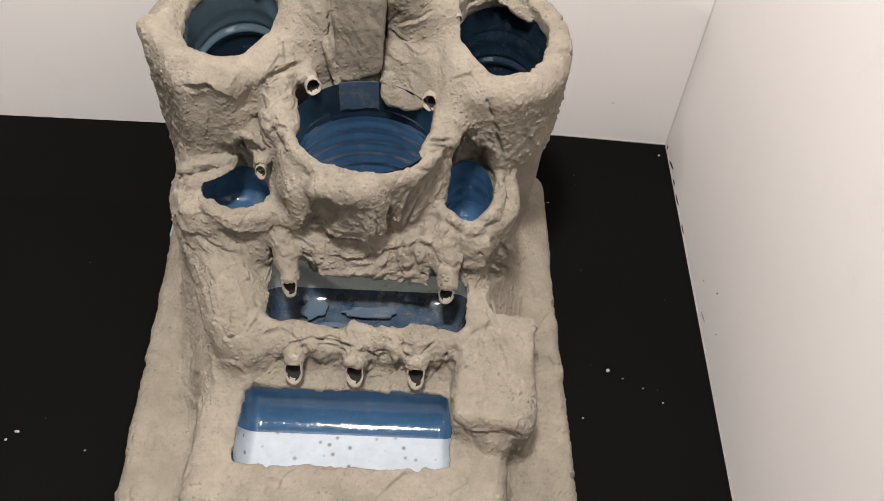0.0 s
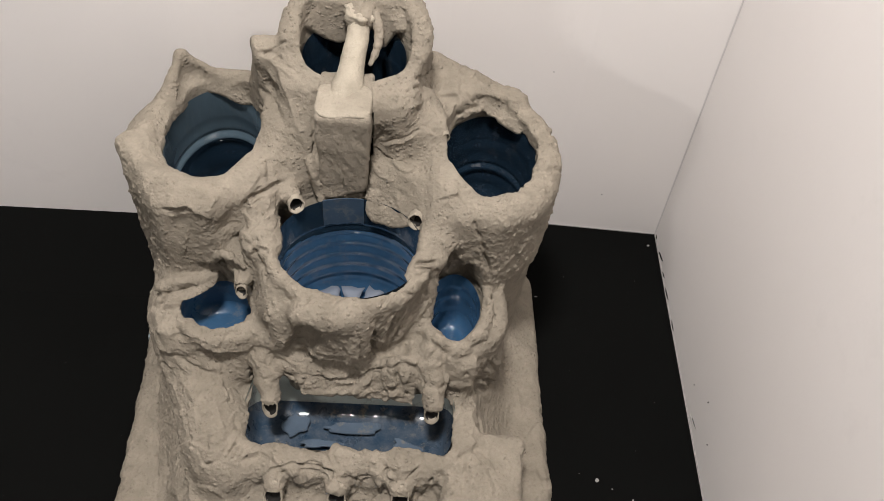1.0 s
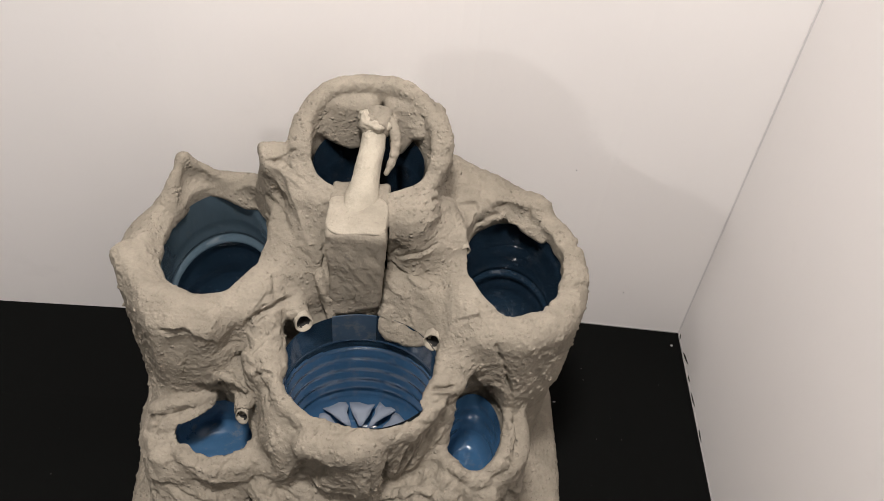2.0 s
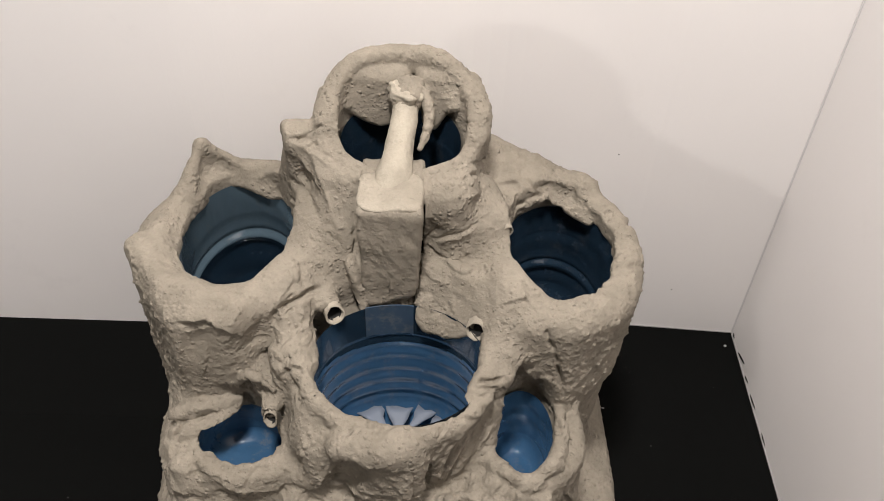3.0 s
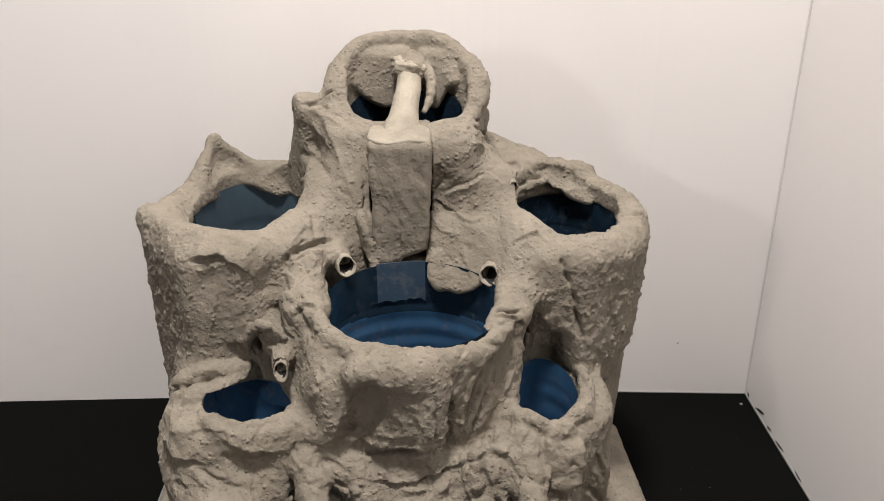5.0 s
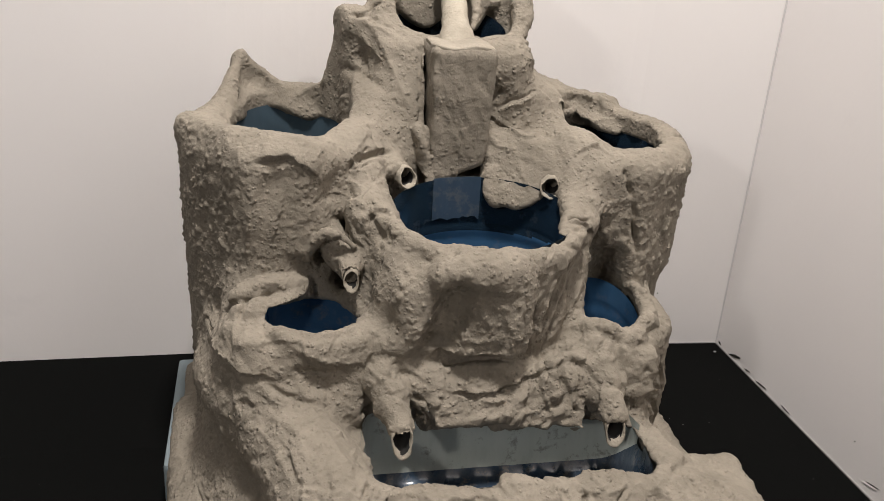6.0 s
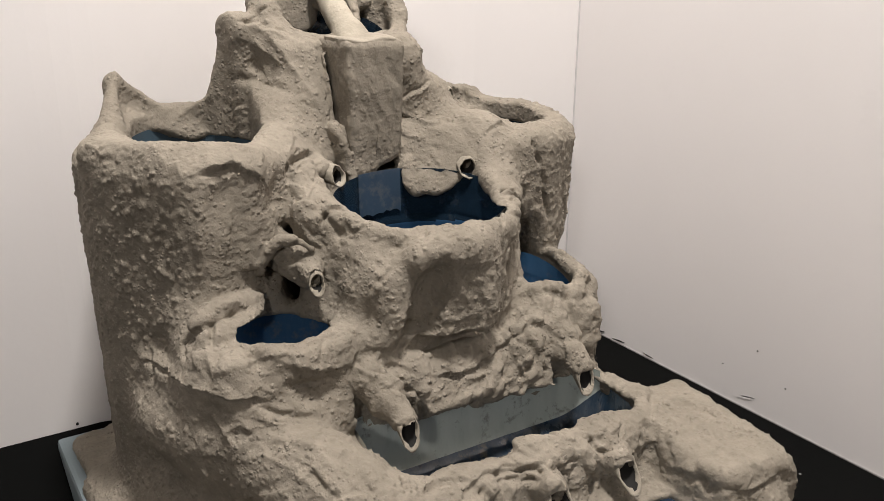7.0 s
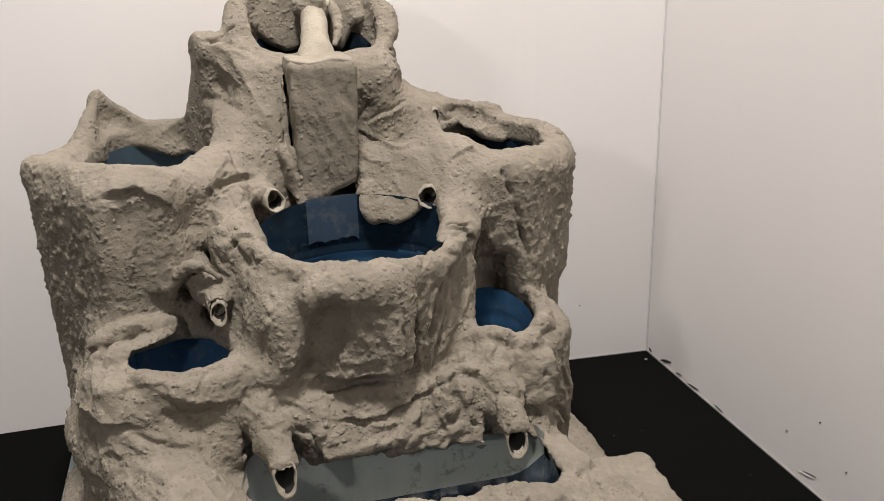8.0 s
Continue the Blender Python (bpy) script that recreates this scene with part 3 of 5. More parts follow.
def drapery():
    """Folds, laps, creases and cracks of the stiffened cloth."""
    ridge(2.2, 3.7, (-0.0641, 0.9774, 0.3782), (-0.0435, 0.962, 0.3702), (-0.0284, 0.9519, 0.3659))
    crack(2.6, 1.6, (-0.1273, 0.8479, 0.2089), (-0.1154, 0.8527, 0.2077), (-0.1001, 0.8589, 0.2044))
    crack(2.3, 1.4, (-0.1399, 0.8215, 0.2023), (-0.1368, 0.8308, 0.2112), (-0.1273, 0.8478, 0.2087))
    ridge(1.6, 2.7, (-0.0638, 0.8774, 0.2899), (-0.0491, 0.8854, 0.2957), (-0.0332, 0.9008, 0.2917))
    crack(2.1, 1.3, (-0.0644, 0.8754, 0.288), (-0.0565, 0.8771, 0.2897), (-0.0503, 0.8815, 0.2925))
    ridge(2, 3.4, (-0.0548, 0.8452, 0.2662), (-0.0455, 0.8475, 0.2701), (-0.0374, 0.8404, 0.2658))
    crack(2.1, 1.3, (-0.0584, 0.8425, 0.2581), (-0.0533, 0.8442, 0.2657), (-0.0424, 0.844, 0.268))
    ridge(3, 5.5, (0.0026, 0.7938, 0.2495), (0.0212, 0.79, 0.2481), (0.0451, 0.7992, 0.2449))
    crack(1.8, 1.3, (0.0628, 0.8091, 0.2181), (0.0447, 0.7969, 0.2036), (0.0343, 0.8012, 0.1845))
    ridge(1.9, 3.1, (0.0718, 0.8221, 0.2541), (0.0615, 0.8074, 0.2312), (0.0538, 0.8054, 0.1948))
    ridge(1.9, 3.1, (0.0901, 0.836, 0.248), (0.092, 0.8345, 0.2156), (0.0803, 0.8212, 0.2016))
    ridge(1.9, 3.1, (0.0979, 0.8796, 0.291), (0.1155, 0.8896, 0.3038), (0.1297, 0.8944, 0.2937))
    ridge(2.5, 4.2, (0.1511, 0.8591, 0.2026), (0.1632, 0.8672, 0.1974), (0.1628, 0.8506, 0.1933))
    ridge(1.2, 2.1, (0.1208, 0.7899, 0.1612), (0.1393, 0.7935, 0.1683), (0.1625, 0.821, 0.132))
    valley(3, 2.4, (0.1323, 0.7898, 0.1529), (0.1464, 0.807, 0.1361), (0.1549, 0.8126, 0.1243))
    ridge(1.9, 3.1, (0.0018, 0.7959, 0.1784), (0.0286, 0.7973, 0.1776), (0.043, 0.7992, 0.1865))
    ridge(1.9, 3.1, (0.0551, 0.7873, 0.1527), (0.0729, 0.7863, 0.1646), (0.0825, 0.7904, 0.1706))
    ridge(1.9, 3.1, (0.0564, 0.7834, 0.1426), (0.0729, 0.7814, 0.1509), (0.0816, 0.7858, 0.1569))
    crack(2.3, 1.4, (0.0579, 0.7847, 0.1479), (0.0705, 0.7826, 0.156), (0.0811, 0.787, 0.1646))
    ridge(1.9, 3.1, (0.0685, 0.7989, 0.1821), (0.0809, 0.7968, 0.1778), (0.0777, 0.7847, 0.157))
    crack(1.7, 1.3, (-0.0975, 0.7218, 0.1431), (-0.0897, 0.711, 0.1374), (-0.0817, 0.7129, 0.1406))
    crack(2.3, 1.4, (-0.1739, 0.844, 0.0631), (-0.1578, 0.7608, 0.0569), (-0.1337, 0.6768, 0.054))
    ridge(2.5, 4.2, (-0.114, 0.7656, 0.1565), (-0.1084, 0.7127, 0.1058), (-0.0948, 0.6554, 0.0941))
    ridge(1.6, 2.7, (-0.0519, 0.708, 0.1138), (-0.0265, 0.7141, 0.1309), (-0.0061, 0.7183, 0.1318))
    crack(2.2, 1.4, (-0.0064, 0.7158, 0.1291), (0.013, 0.7104, 0.1243), (0.0519, 0.7134, 0.1246))
    ridge(1.9, 3.1, (0.0517, 0.7135, 0.1246), (0.0817, 0.7265, 0.1374), (0.1248, 0.734, 0.1377))
    crack(2.1, 1.3, (-0.0469, 0.7091, 0.117), (-0.0214, 0.711, 0.1298), (-0.0072, 0.7152, 0.1283))
    valley(3, 3.2, (0.1109, 0.7115, 0.1221), (0.1299, 0.7286, 0.1373), (0.1486, 0.7438, 0.1295))
    ridge(1.9, 3.1, (0.1208, 0.7901, 0.168), (0.139, 0.7961, 0.1781), (0.1627, 0.8225, 0.1211))
    valley(3, 2.4, (0.1382, 0.7914, 0.159), (0.1522, 0.8082, 0.1189), (0.1633, 0.8236, 0.0977))
    crack(1.4, 1.3, (0.1983, 0.68, 0.0525), (0.2107, 0.6808, 0.0523), (0.2201, 0.6825, 0.0444))
    ridge(1.9, 3.1, (0.1951, 0.8756, 0.0697), (0.1935, 0.8444, 0.0536), (0.1953, 0.8183, 0.053))
    ridge(1.5, 2.5, (-0.0075, 0.7159, 0.1297), (-0.0025, 0.7095, 0.1171), (-0.0108, 0.7059, 0.0986))
    ridge(1.5, 2.5, (0.0418, 0.7116, 0.1154), (0.0568, 0.7108, 0.1085), (0.07, 0.7004, 0.126))
    crack(2.3, 1.4, (0.0932, 0.7193, 0.1328), (0.0816, 0.7079, 0.1282), (0.074, 0.6995, 0.1268))
    ridge(1.5, 2.5, (-0.0176, 0.7102, 0.1135), (0.0001, 0.7114, 0.1205), (0.0147, 0.6967, 0.1226))
    ridge(3, 7, (-0.1666, 0.8927, 0.1708), (-0.1496, 0.8227, 0.1793), (-0.1241, 0.7935, 0.1728))
    crack(2.6, 1.6, (-0.1513, 0.8356, 0.1938), (-0.15, 0.8451, 0.1983), (-0.145, 0.8441, 0.2065))
    ridge(1.9, 3.1, (-0.0662, 0.8792, 0.2957), (-0.0475, 0.8887, 0.2973), (-0.0286, 0.8928, 0.2843))
    crack(1.8, 1.3, (-0.0635, 0.9765, 0.3802), (-0.0519, 0.9668, 0.3761), (-0.0292, 0.9562, 0.3701))
    crack(1.8, 1.3, (-0.0496, 0.9673, 0.3761), (-0.0411, 0.9718, 0.3825), (-0.0347, 0.9716, 0.3872))
    valley(3, 3.2, (-0.0635, 0.9765, 0.3364), (-0.053, 0.9503, 0.338), (-0.0357, 0.935, 0.3315))
    crack(1.9, 1.3, (0.0665, 0.9494, 0.3663), (0.0749, 0.9589, 0.3658), (0.0863, 1.0082, 0.3296))
    crack(1.9, 1.3, (0.0655, 0.9428, 0.3641), (0.0753, 0.9527, 0.3613), (0.0896, 1.002, 0.3238))
    crack(2.6, 1.6, (0.1101, 0.9871, 0.2986), (0.1219, 0.9937, 0.3044), (0.1347, 1.0023, 0.3035))
    crack(1.8, 1.3, (0.1155, 1.0112, 0.3214), (0.1201, 1.0164, 0.3224), (0.1228, 1.0219, 0.3228))
    crack(1.8, 1.3, (-0.0594, 0.8828, 0.2972), (-0.0484, 0.8889, 0.2986), (-0.0367, 0.9008, 0.2938))
    ridge(1.9, 3.1, (-0.0638, 0.8773, 0.2898), (-0.0511, 0.8855, 0.2966), (-0.0382, 0.9019, 0.2961))
    ridge(1.5, 2.5, (-0.0497, 0.8853, 0.2959), (-0.0456, 0.881, 0.2885), (-0.0482, 0.8745, 0.2827))
    crack(2.1, 1.3, (-0.0537, 0.844, 0.2644), (-0.0489, 0.8455, 0.2694), (-0.0417, 0.8447, 0.2682))
    ridge(1.9, 3.1, (-0.0504, 0.8479, 0.2709), (-0.0473, 0.8494, 0.2712), (-0.0405, 0.8492, 0.2685))
    crack(2.1, 1.3, (0.0855, 0.8408, 0.256), (0.0948, 0.8412, 0.2548), (0.1014, 0.8463, 0.2505))
    ridge(1.9, 3.1, (-0.0171, 0.7976, 0.2162), (0.0059, 0.789, 0.202), (0.0238, 0.7883, 0.2043))
    crack(2.6, 1.6, (-0.0023, 0.7892, 0.2135), (0.0135, 0.798, 0.1881), (0.04, 0.7917, 0.1956))
    ridge(1.9, 3.1, (0.0439, 0.7957, 0.2113), (0.0586, 0.8045, 0.234), (0.073, 0.8123, 0.2468))
    valley(4, 8, (-0.055, 0.961, 0.3534), (-0.0511, 0.9517, 0.3415), (-0.0427, 0.9424, 0.3371))
    ridge(3.1, 5.2, (-0.064, 0.9775, 0.3727), (-0.0465, 0.9587, 0.3597), (-0.0338, 0.9419, 0.342))
    crack(1.8, 1.3, (0.1225, 0.7357, 0.1369), (0.1031, 0.7113, 0.1223), (0.1112, 0.7008, 0.105))
    crack(1.8, 1.3, (0.122, 0.7361, 0.1328), (0.1035, 0.7115, 0.1223), (0.1112, 0.7007, 0.105))
    crack(2.1, 1.3, (0.0019, 0.7209, 0.1306), (0.0167, 0.7094, 0.1291), (0.0412, 0.7117, 0.1216))
    crack(2.1, 1.3, (-0.0155, 0.7144, 0.1322), (-0.003, 0.72, 0.1319), (0.0116, 0.7171, 0.1312))
    ridge(1.9, 3.1, (0.0224, 0.7186, 0.1351), (0.0388, 0.7123, 0.1231), (0.0593, 0.713, 0.107))
    crack(2.6, 1.6, (0.0643, 0.7209, 0.1316), (0.0654, 0.7101, 0.1268), (0.0842, 0.706, 0.1266))
    valley(3, 2.4, (0.1102, 0.6895, 0.1071), (0.1139, 0.6618, 0.1148), (0.1594, 0.6459, 0.1153))
    ridge(1.9, 3.1, (0.1109, 0.6951, 0.1094), (0.1198, 0.6608, 0.1211), (0.1684, 0.6494, 0.1185))
    crack(2.3, 1.4, (0.0547, 0.794, 0.1746), (0.0582, 0.7847, 0.16), (0.0668, 0.7796, 0.1482))
    ridge(1.6, 2.6, (0.0571, 0.7958, 0.1762), (0.078, 0.7885, 0.1703), (0.0969, 0.7848, 0.1721))
    ridge(1.9, 3.1, (0.0352, 0.7818, 0.145), (0.0586, 0.7861, 0.1493), (0.069, 0.7833, 0.1553))
    ridge(2.5, 4.2, (-0.1248, 0.7868, 0.1605), (-0.1082, 0.7649, 0.1581), (-0.0846, 0.7419, 0.1528))
    ridge(1.9, 3.1, (0.0325, 0.7976, 0.173), (0.0442, 0.7988, 0.1714), (0.0639, 0.7963, 0.1805))
    crack(2.3, 1.4, (0.0338, 0.7944, 0.1664), (0.0482, 0.7962, 0.1671), (0.0676, 0.7926, 0.1768))
    crack(2.3, 1.4, (0.0664, 0.7885, 0.1735), (0.0754, 0.783, 0.155), (0.083, 0.7823, 0.1477))
    ridge(2.5, 4.2, (-0.0004, 0.7907, 0.2417), (0.0176, 0.7883, 0.2446), (0.0367, 0.7925, 0.2421))
    valley(4, 8, (-0.0035, 0.7886, 0.2244), (-0.0111, 0.7923, 0.1996), (-0.0332, 0.7944, 0.1803))
    ridge(1.6, 2.6, (0.0094, 0.7876, 0.237), (0.0275, 0.7886, 0.2209), (0.035, 0.787, 0.197))
    crack(1.8, 1.3, (0.0406, 0.793, 0.2161), (0.0375, 0.7906, 0.2068), (0.0349, 0.7876, 0.2001))
    crack(1.8, 1.3, (0.0413, 0.7938, 0.2157), (0.0384, 0.7912, 0.2064), (0.0355, 0.7879, 0.1998))
    crack(1.9, 1.3, (0.0348, 0.7875, 0.2003), (0.0362, 0.7992, 0.1754), (0.0372, 0.7909, 0.1627))
    ridge(1.5, 2.5, (0.0598, 0.8051, 0.2465), (0.0536, 0.803, 0.2178), (0.0408, 0.7929, 0.1968))
    ridge(1.2, 2.1, (0.052, 0.802, 0.2427), (0.0433, 0.7952, 0.2222), (0.0372, 0.7902, 0.2068))
    valley(3, 2.4, (0.0774, 0.82, 0.2398), (0.0664, 0.8118, 0.2146), (0.0587, 0.807, 0.1992))
    ridge(1.6, 2.6, (-0.0138, 0.7932, 0.1799), (0.0126, 0.7932, 0.175), (0.0362, 0.7992, 0.1754))
    ridge(1.6, 2.6, (0.0261, 0.7931, 0.1639), (0.0423, 0.794, 0.1659), (0.0469, 0.8011, 0.1725))
    lap(5, 10, (-0.1281, 0.8585, 0.2987), (-0.1078, 0.8597, 0.3003), (-0.0902, 0.8593, 0.2883))
    dent(5, 16, (-0.1122, 0.8562, 0.2852))
    ridge(2, 4, (-0.0884, 0.87, 0.3049), (-0.0903, 0.8622, 0.2993), (-0.0933, 0.8581, 0.2912))
    lap(1.2, 5, (-0.1194, 0.8541, 0.2377), (-0.1143, 0.8555, 0.2596), (-0.1088, 0.8561, 0.2792))
    ridge(1.6, 4, (-0.1265, 0.8555, 0.2926), (-0.1324, 0.8547, 0.2579), (-0.139, 0.855, 0.2171))
    crack(3, 2, (-0.0668, 0.8729, 0.2836), (-0.0617, 0.8793, 0.2931), (-0.0478, 0.8865, 0.2958), (-0.0348, 0.898, 0.291))
    crack(2.5, 2, (-0.0654, 0.8755, 0.2876), (-0.0552, 0.8811, 0.294), (-0.0467, 0.8886, 0.2965), (-0.0339, 0.9023, 0.2929))
    ridge(2.5, 8, (-0.0389, 0.9231, 0.3173), (-0.0549, 0.8913, 0.3063), (-0.0678, 0.8776, 0.2948), (-0.0743, 0.8714, 0.2759))
    dent(4, 11, (-0.0805, 0.8694, 0.2769))
    dent(5, 14, (-0.0494, 0.9538, 0.347))
    ridge(3, 6, (-0.0585, 0.9701, 0.3798), (-0.0381, 0.9533, 0.3628), (-0.0238, 0.9304, 0.3305), (-0.0099, 0.9081, 0.2959), (0.0067, 0.9205, 0.2711))
    lap(2.2, 4, (0.0013, 0.9077, 0.2687), (-0.0093, 0.909, 0.3011), (-0.0126, 0.9255, 0.3201), (-0.0125, 0.9354, 0.3454))
    lap(3.2, 6, (0.0405, 0.9298, 0.3136), (0.0565, 0.9177, 0.3061), (0.0695, 0.909, 0.3033), (0.0842, 0.9187, 0.3081))
    crack(2, 2, (0.0842, 0.9187, 0.3081), (0.0862, 0.9076, 0.3054), (0.0885, 0.8977, 0.3035))
    crack(2.8, 1.6, (0.1123, 0.8969, 0.307), (0.1203, 0.8864, 0.3027), (0.1245, 0.8685, 0.3007), (0.1366, 0.8639, 0.2669), (0.1444, 0.8659, 0.2383), (0.1504, 0.8653, 0.2108))
    ridge(2.5, 5, (-0.0159, 0.7996, 0.2457), (0.0044, 0.7897, 0.2435), (0.0348, 0.7899, 0.2364), (0.0504, 0.8033, 0.2342))
    valley(4.5, 8, (-0.0016, 0.7892, 0.2329), (-0.0106, 0.7912, 0.2156), (-0.022, 0.7984, 0.1817))
    lap(3.5, 8, (0.0357, 0.7877, 0.1971), (0.0364, 0.7891, 0.2164), (0.0356, 0.7905, 0.2328))
    crack(4.5, 2, (0.0369, 0.7888, 0.1981), (0.0414, 0.7936, 0.2054), (0.0483, 0.8015, 0.2156))
    ridge(2.4, 2.6, (0.0832, 0.8292, 0.2579), (0.0621, 0.8083, 0.2299), (0.0456, 0.8086, 0.178))
    ridge(2.4, 2.6, (0.0983, 0.8442, 0.249), (0.0812, 0.8271, 0.2139), (0.0622, 0.8119, 0.1758))
    ridge(2, 2.2, (0.0892, 0.8313, 0.2569), (0.0721, 0.8167, 0.222), (0.0542, 0.8096, 0.1773))
    crack(2.5, 1.8, (0.0856, 0.8261, 0.2552), (0.0666, 0.8128, 0.2241), (0.0498, 0.8087, 0.1779))
    crack(2.5, 1.8, (0.0956, 0.8426, 0.2434), (0.0766, 0.8205, 0.2178), (0.0585, 0.8103, 0.1768))
    lap(3.5, 8, (-0.0052, 0.7886, 0.1649), (0.021, 0.7905, 0.1619), (0.0551, 0.7927, 0.1746))
    ridge(2.4, 4, (0.0022, 0.781, 0.1465), (0.0421, 0.7846, 0.1496), (0.0734, 0.7861, 0.1642))
    ridge(2.4, 4, (0.006, 0.7876, 0.1566), (0.0397, 0.7868, 0.1584), (0.0619, 0.7877, 0.1708))
    crack(3, 2, (0.0683, 0.7949, 0.1801), (0.0718, 0.7866, 0.1661), (0.0751, 0.7814, 0.1481))
    ridge(2, 3, (0.0699, 0.8147, 0.1928), (0.0828, 0.7941, 0.1831), (0.0905, 0.791, 0.174))
    ridge(2, 3, (0.0761, 0.8158, 0.1795), (0.0875, 0.8027, 0.1874), (0.1, 0.7947, 0.1825))
    valley(4, 5, (0.1393, 0.7954, 0.1313), (0.1635, 0.8255, 0.1013))
    lap(2.4, 3, (0.0803, 0.8388, 0.2628), (0.0967, 0.843, 0.2581))
    crack(3, 1.6, (0.0799, 0.8415, 0.2637), (0.0984, 0.8469, 0.2598))
    lap(2.2, 3, (0.0809, 0.8333, 0.2594), (0.0976, 0.8436, 0.2515))
    ridge(2.2, 4, (0.0027, 0.9063, 0.242), (0.0398, 0.904, 0.2811))
    ridge(2.6, 4, (-0.1307, 0.8188, 0.2034), (-0.1022, 0.7976, 0.195), (-0.0694, 0.7971, 0.182))
    valley(3, 5, (-0.1222, 0.7959, 0.1793), (-0.0903, 0.7921, 0.171), (-0.0679, 0.7954, 0.1739))
    ridge(3, 5, (-0.141, 0.8343, 0.2119), (-0.141, 0.8166, 0.1939), (-0.1246, 0.7974, 0.1828))
    valley(3, 4, (-0.1306, 0.8258, 0.2052), (-0.1251, 0.8091, 0.2039), (-0.1154, 0.799, 0.1933))
    lap(3.5, 10, (-0.1654, 0.8928, 0.176), (-0.1415, 0.8112, 0.1811), (-0.1194, 0.7947, 0.1771))
    crack(2, 3, (-0.1086, 0.7957, 0.1809), (-0.0916, 0.7932, 0.18), (-0.0705, 0.7962, 0.1784))
    ridge(2.2, 4, (-0.1207, 0.8104, 0.2036), (-0.0913, 0.7956, 0.1971), (-0.0594, 0.7969, 0.1843))
    ridge(2.2, 3, (-0.1429, 0.8564, 0.2133), (-0.1215, 0.8415, 0.2218), (-0.0956, 0.86, 0.2042))
    crack(2.2, 2.2, (-0.1486, 0.8405, 0.2012), (-0.1424, 0.8341, 0.211), (-0.1336, 0.8342, 0.2139))
    ridge(2.4, 3, (-0.1438, 0.8364, 0.2122), (-0.1297, 0.8331, 0.2128), (-0.1066, 0.8667, 0.1817))
    ridge(1.5, 4, (-0.1255, 0.8574, 0.2973), (-0.1318, 0.8548, 0.2696), (-0.1307, 0.8537, 0.2469))
    ridge(2.2, 5, (-0.1107, 0.8557, 0.2743), (-0.0979, 0.8571, 0.2827), (-0.0896, 0.8603, 0.2944))
    valley(4, 4, (-0.0707, 0.8679, 0.2634), (-0.0682, 0.8693, 0.2769), (-0.0639, 0.8777, 0.2903))
    lap(2.4, 6, (-0.0495, 0.7071, 0.1091), (-0.033, 0.7135, 0.131), (-0.0133, 0.7187, 0.1337), (0.0162, 0.7144, 0.1306), (0.05, 0.7137, 0.1201))
    crack(2, 1.6, (-0.0665, 0.7684, 0.1012), (-0.0701, 0.7204, 0.1433), (-0.0797, 0.7124, 0.1402))
    lap(2, 12, (0.1196, 0.6494, 0.1125), (0.1454, 0.6455, 0.1141), (0.1783, 0.658, 0.1168))
    valley(2.4, 3, (0.1164, 0.7784, 0.0818), (0.1114, 0.7151, 0.1285), (0.1116, 0.6901, 0.1126))
    ridge(2, 3, (-0.0131, 0.7099, 0.1221), (0.0133, 0.7001, 0.1261), (0.0326, 0.7089, 0.1207))
    ridge(2, 3, (0.0527, 0.7106, 0.1117), (0.0779, 0.7139, 0.1327), (0.1079, 0.7235, 0.134))
    crack(2.5, 2, (0.0274, 0.7144, 0.1325), (0.04, 0.7107, 0.1183), (0.0526, 0.7127, 0.1199))
    ridge(1.6, 4, (-0.1292, 0.7952, 0.1738), (-0.1097, 0.7744, 0.1601), (-0.0996, 0.7381, 0.1504))
    ridge(1.6, 5, (0.1317, 0.789, 0.1586), (0.1332, 0.7469, 0.1374), (0.1231, 0.7234, 0.1353))
    crack(1.8, 1.5, (0.1303, 0.7918, 0.1761), (0.1529, 0.8106, 0.1316), (0.169, 0.8366, 0.0887))
    ridge(2, 3, (0.0684, 0.7949, 0.1801), (0.077, 0.7855, 0.1593), (0.076, 0.7801, 0.1444))
    ridge(2, 3, (0.0524, 0.8065, 0.1728), (0.0479, 0.7941, 0.163), (0.0329, 0.7823, 0.1515))
    ridge(2.4, 3.5, (-0.0287, 0.8047, 0.1322), (-0.0164, 0.7849, 0.1575), (-0.0071, 0.782, 0.1505))
    ridge(2.4, 3.5, (-0.0324, 0.8053, 0.1412), (-0.0221, 0.7913, 0.1576), (-0.0108, 0.7865, 0.1585))
    ridge(1.8, 4, (0.0056, 0.7874, 0.2258), (0.0183, 0.7881, 0.2088), (0.021, 0.7964, 0.178))
    ridge(1.8, 4, (0.0197, 0.7856, 0.2307), (0.029, 0.7849, 0.2106), (0.0313, 0.7844, 0.1898))
    ridge(2, 5, (-0.0458, 0.8186, 0.2425), (-0.0308, 0.8072, 0.2317), (-0.0309, 0.8005, 0.2104))
    valley(3, 6, (-0.0533, 0.8032, 0.2006), (-0.0439, 0.8049, 0.2123), (-0.0345, 0.8089, 0.2309))
    ridge(1.8, 3, (0.0489, 0.797, 0.1681), (0.0644, 0.7952, 0.18), (0.0783, 0.7962, 0.182))
    ridge(2, 4, (-0.0049, 0.7797, 0.147), (0.0273, 0.7851, 0.1471), (0.0523, 0.7945, 0.1645))
    lap(2.2, 5, (0.0786, 0.9321, 0.3292), (0.0625, 0.9259, 0.3241), (0.0486, 0.9276, 0.3178))
    ridge(2, 4, (0.0508, 0.9279, 0.3569), (0.0745, 0.9414, 0.3517), (0.0949, 1.0021, 0.3217))
    ridge(2.2, 4, (0.0831, 0.9758, 0.3804), (0.0913, 1.0247, 0.3328), (0.08, 0.9755, 0.3475))
    crack(1.8, 1.5, (0.111, 1.0159, 0.3253), (0.1174, 1.0105, 0.3211), (0.1244, 1.0142, 0.3211))
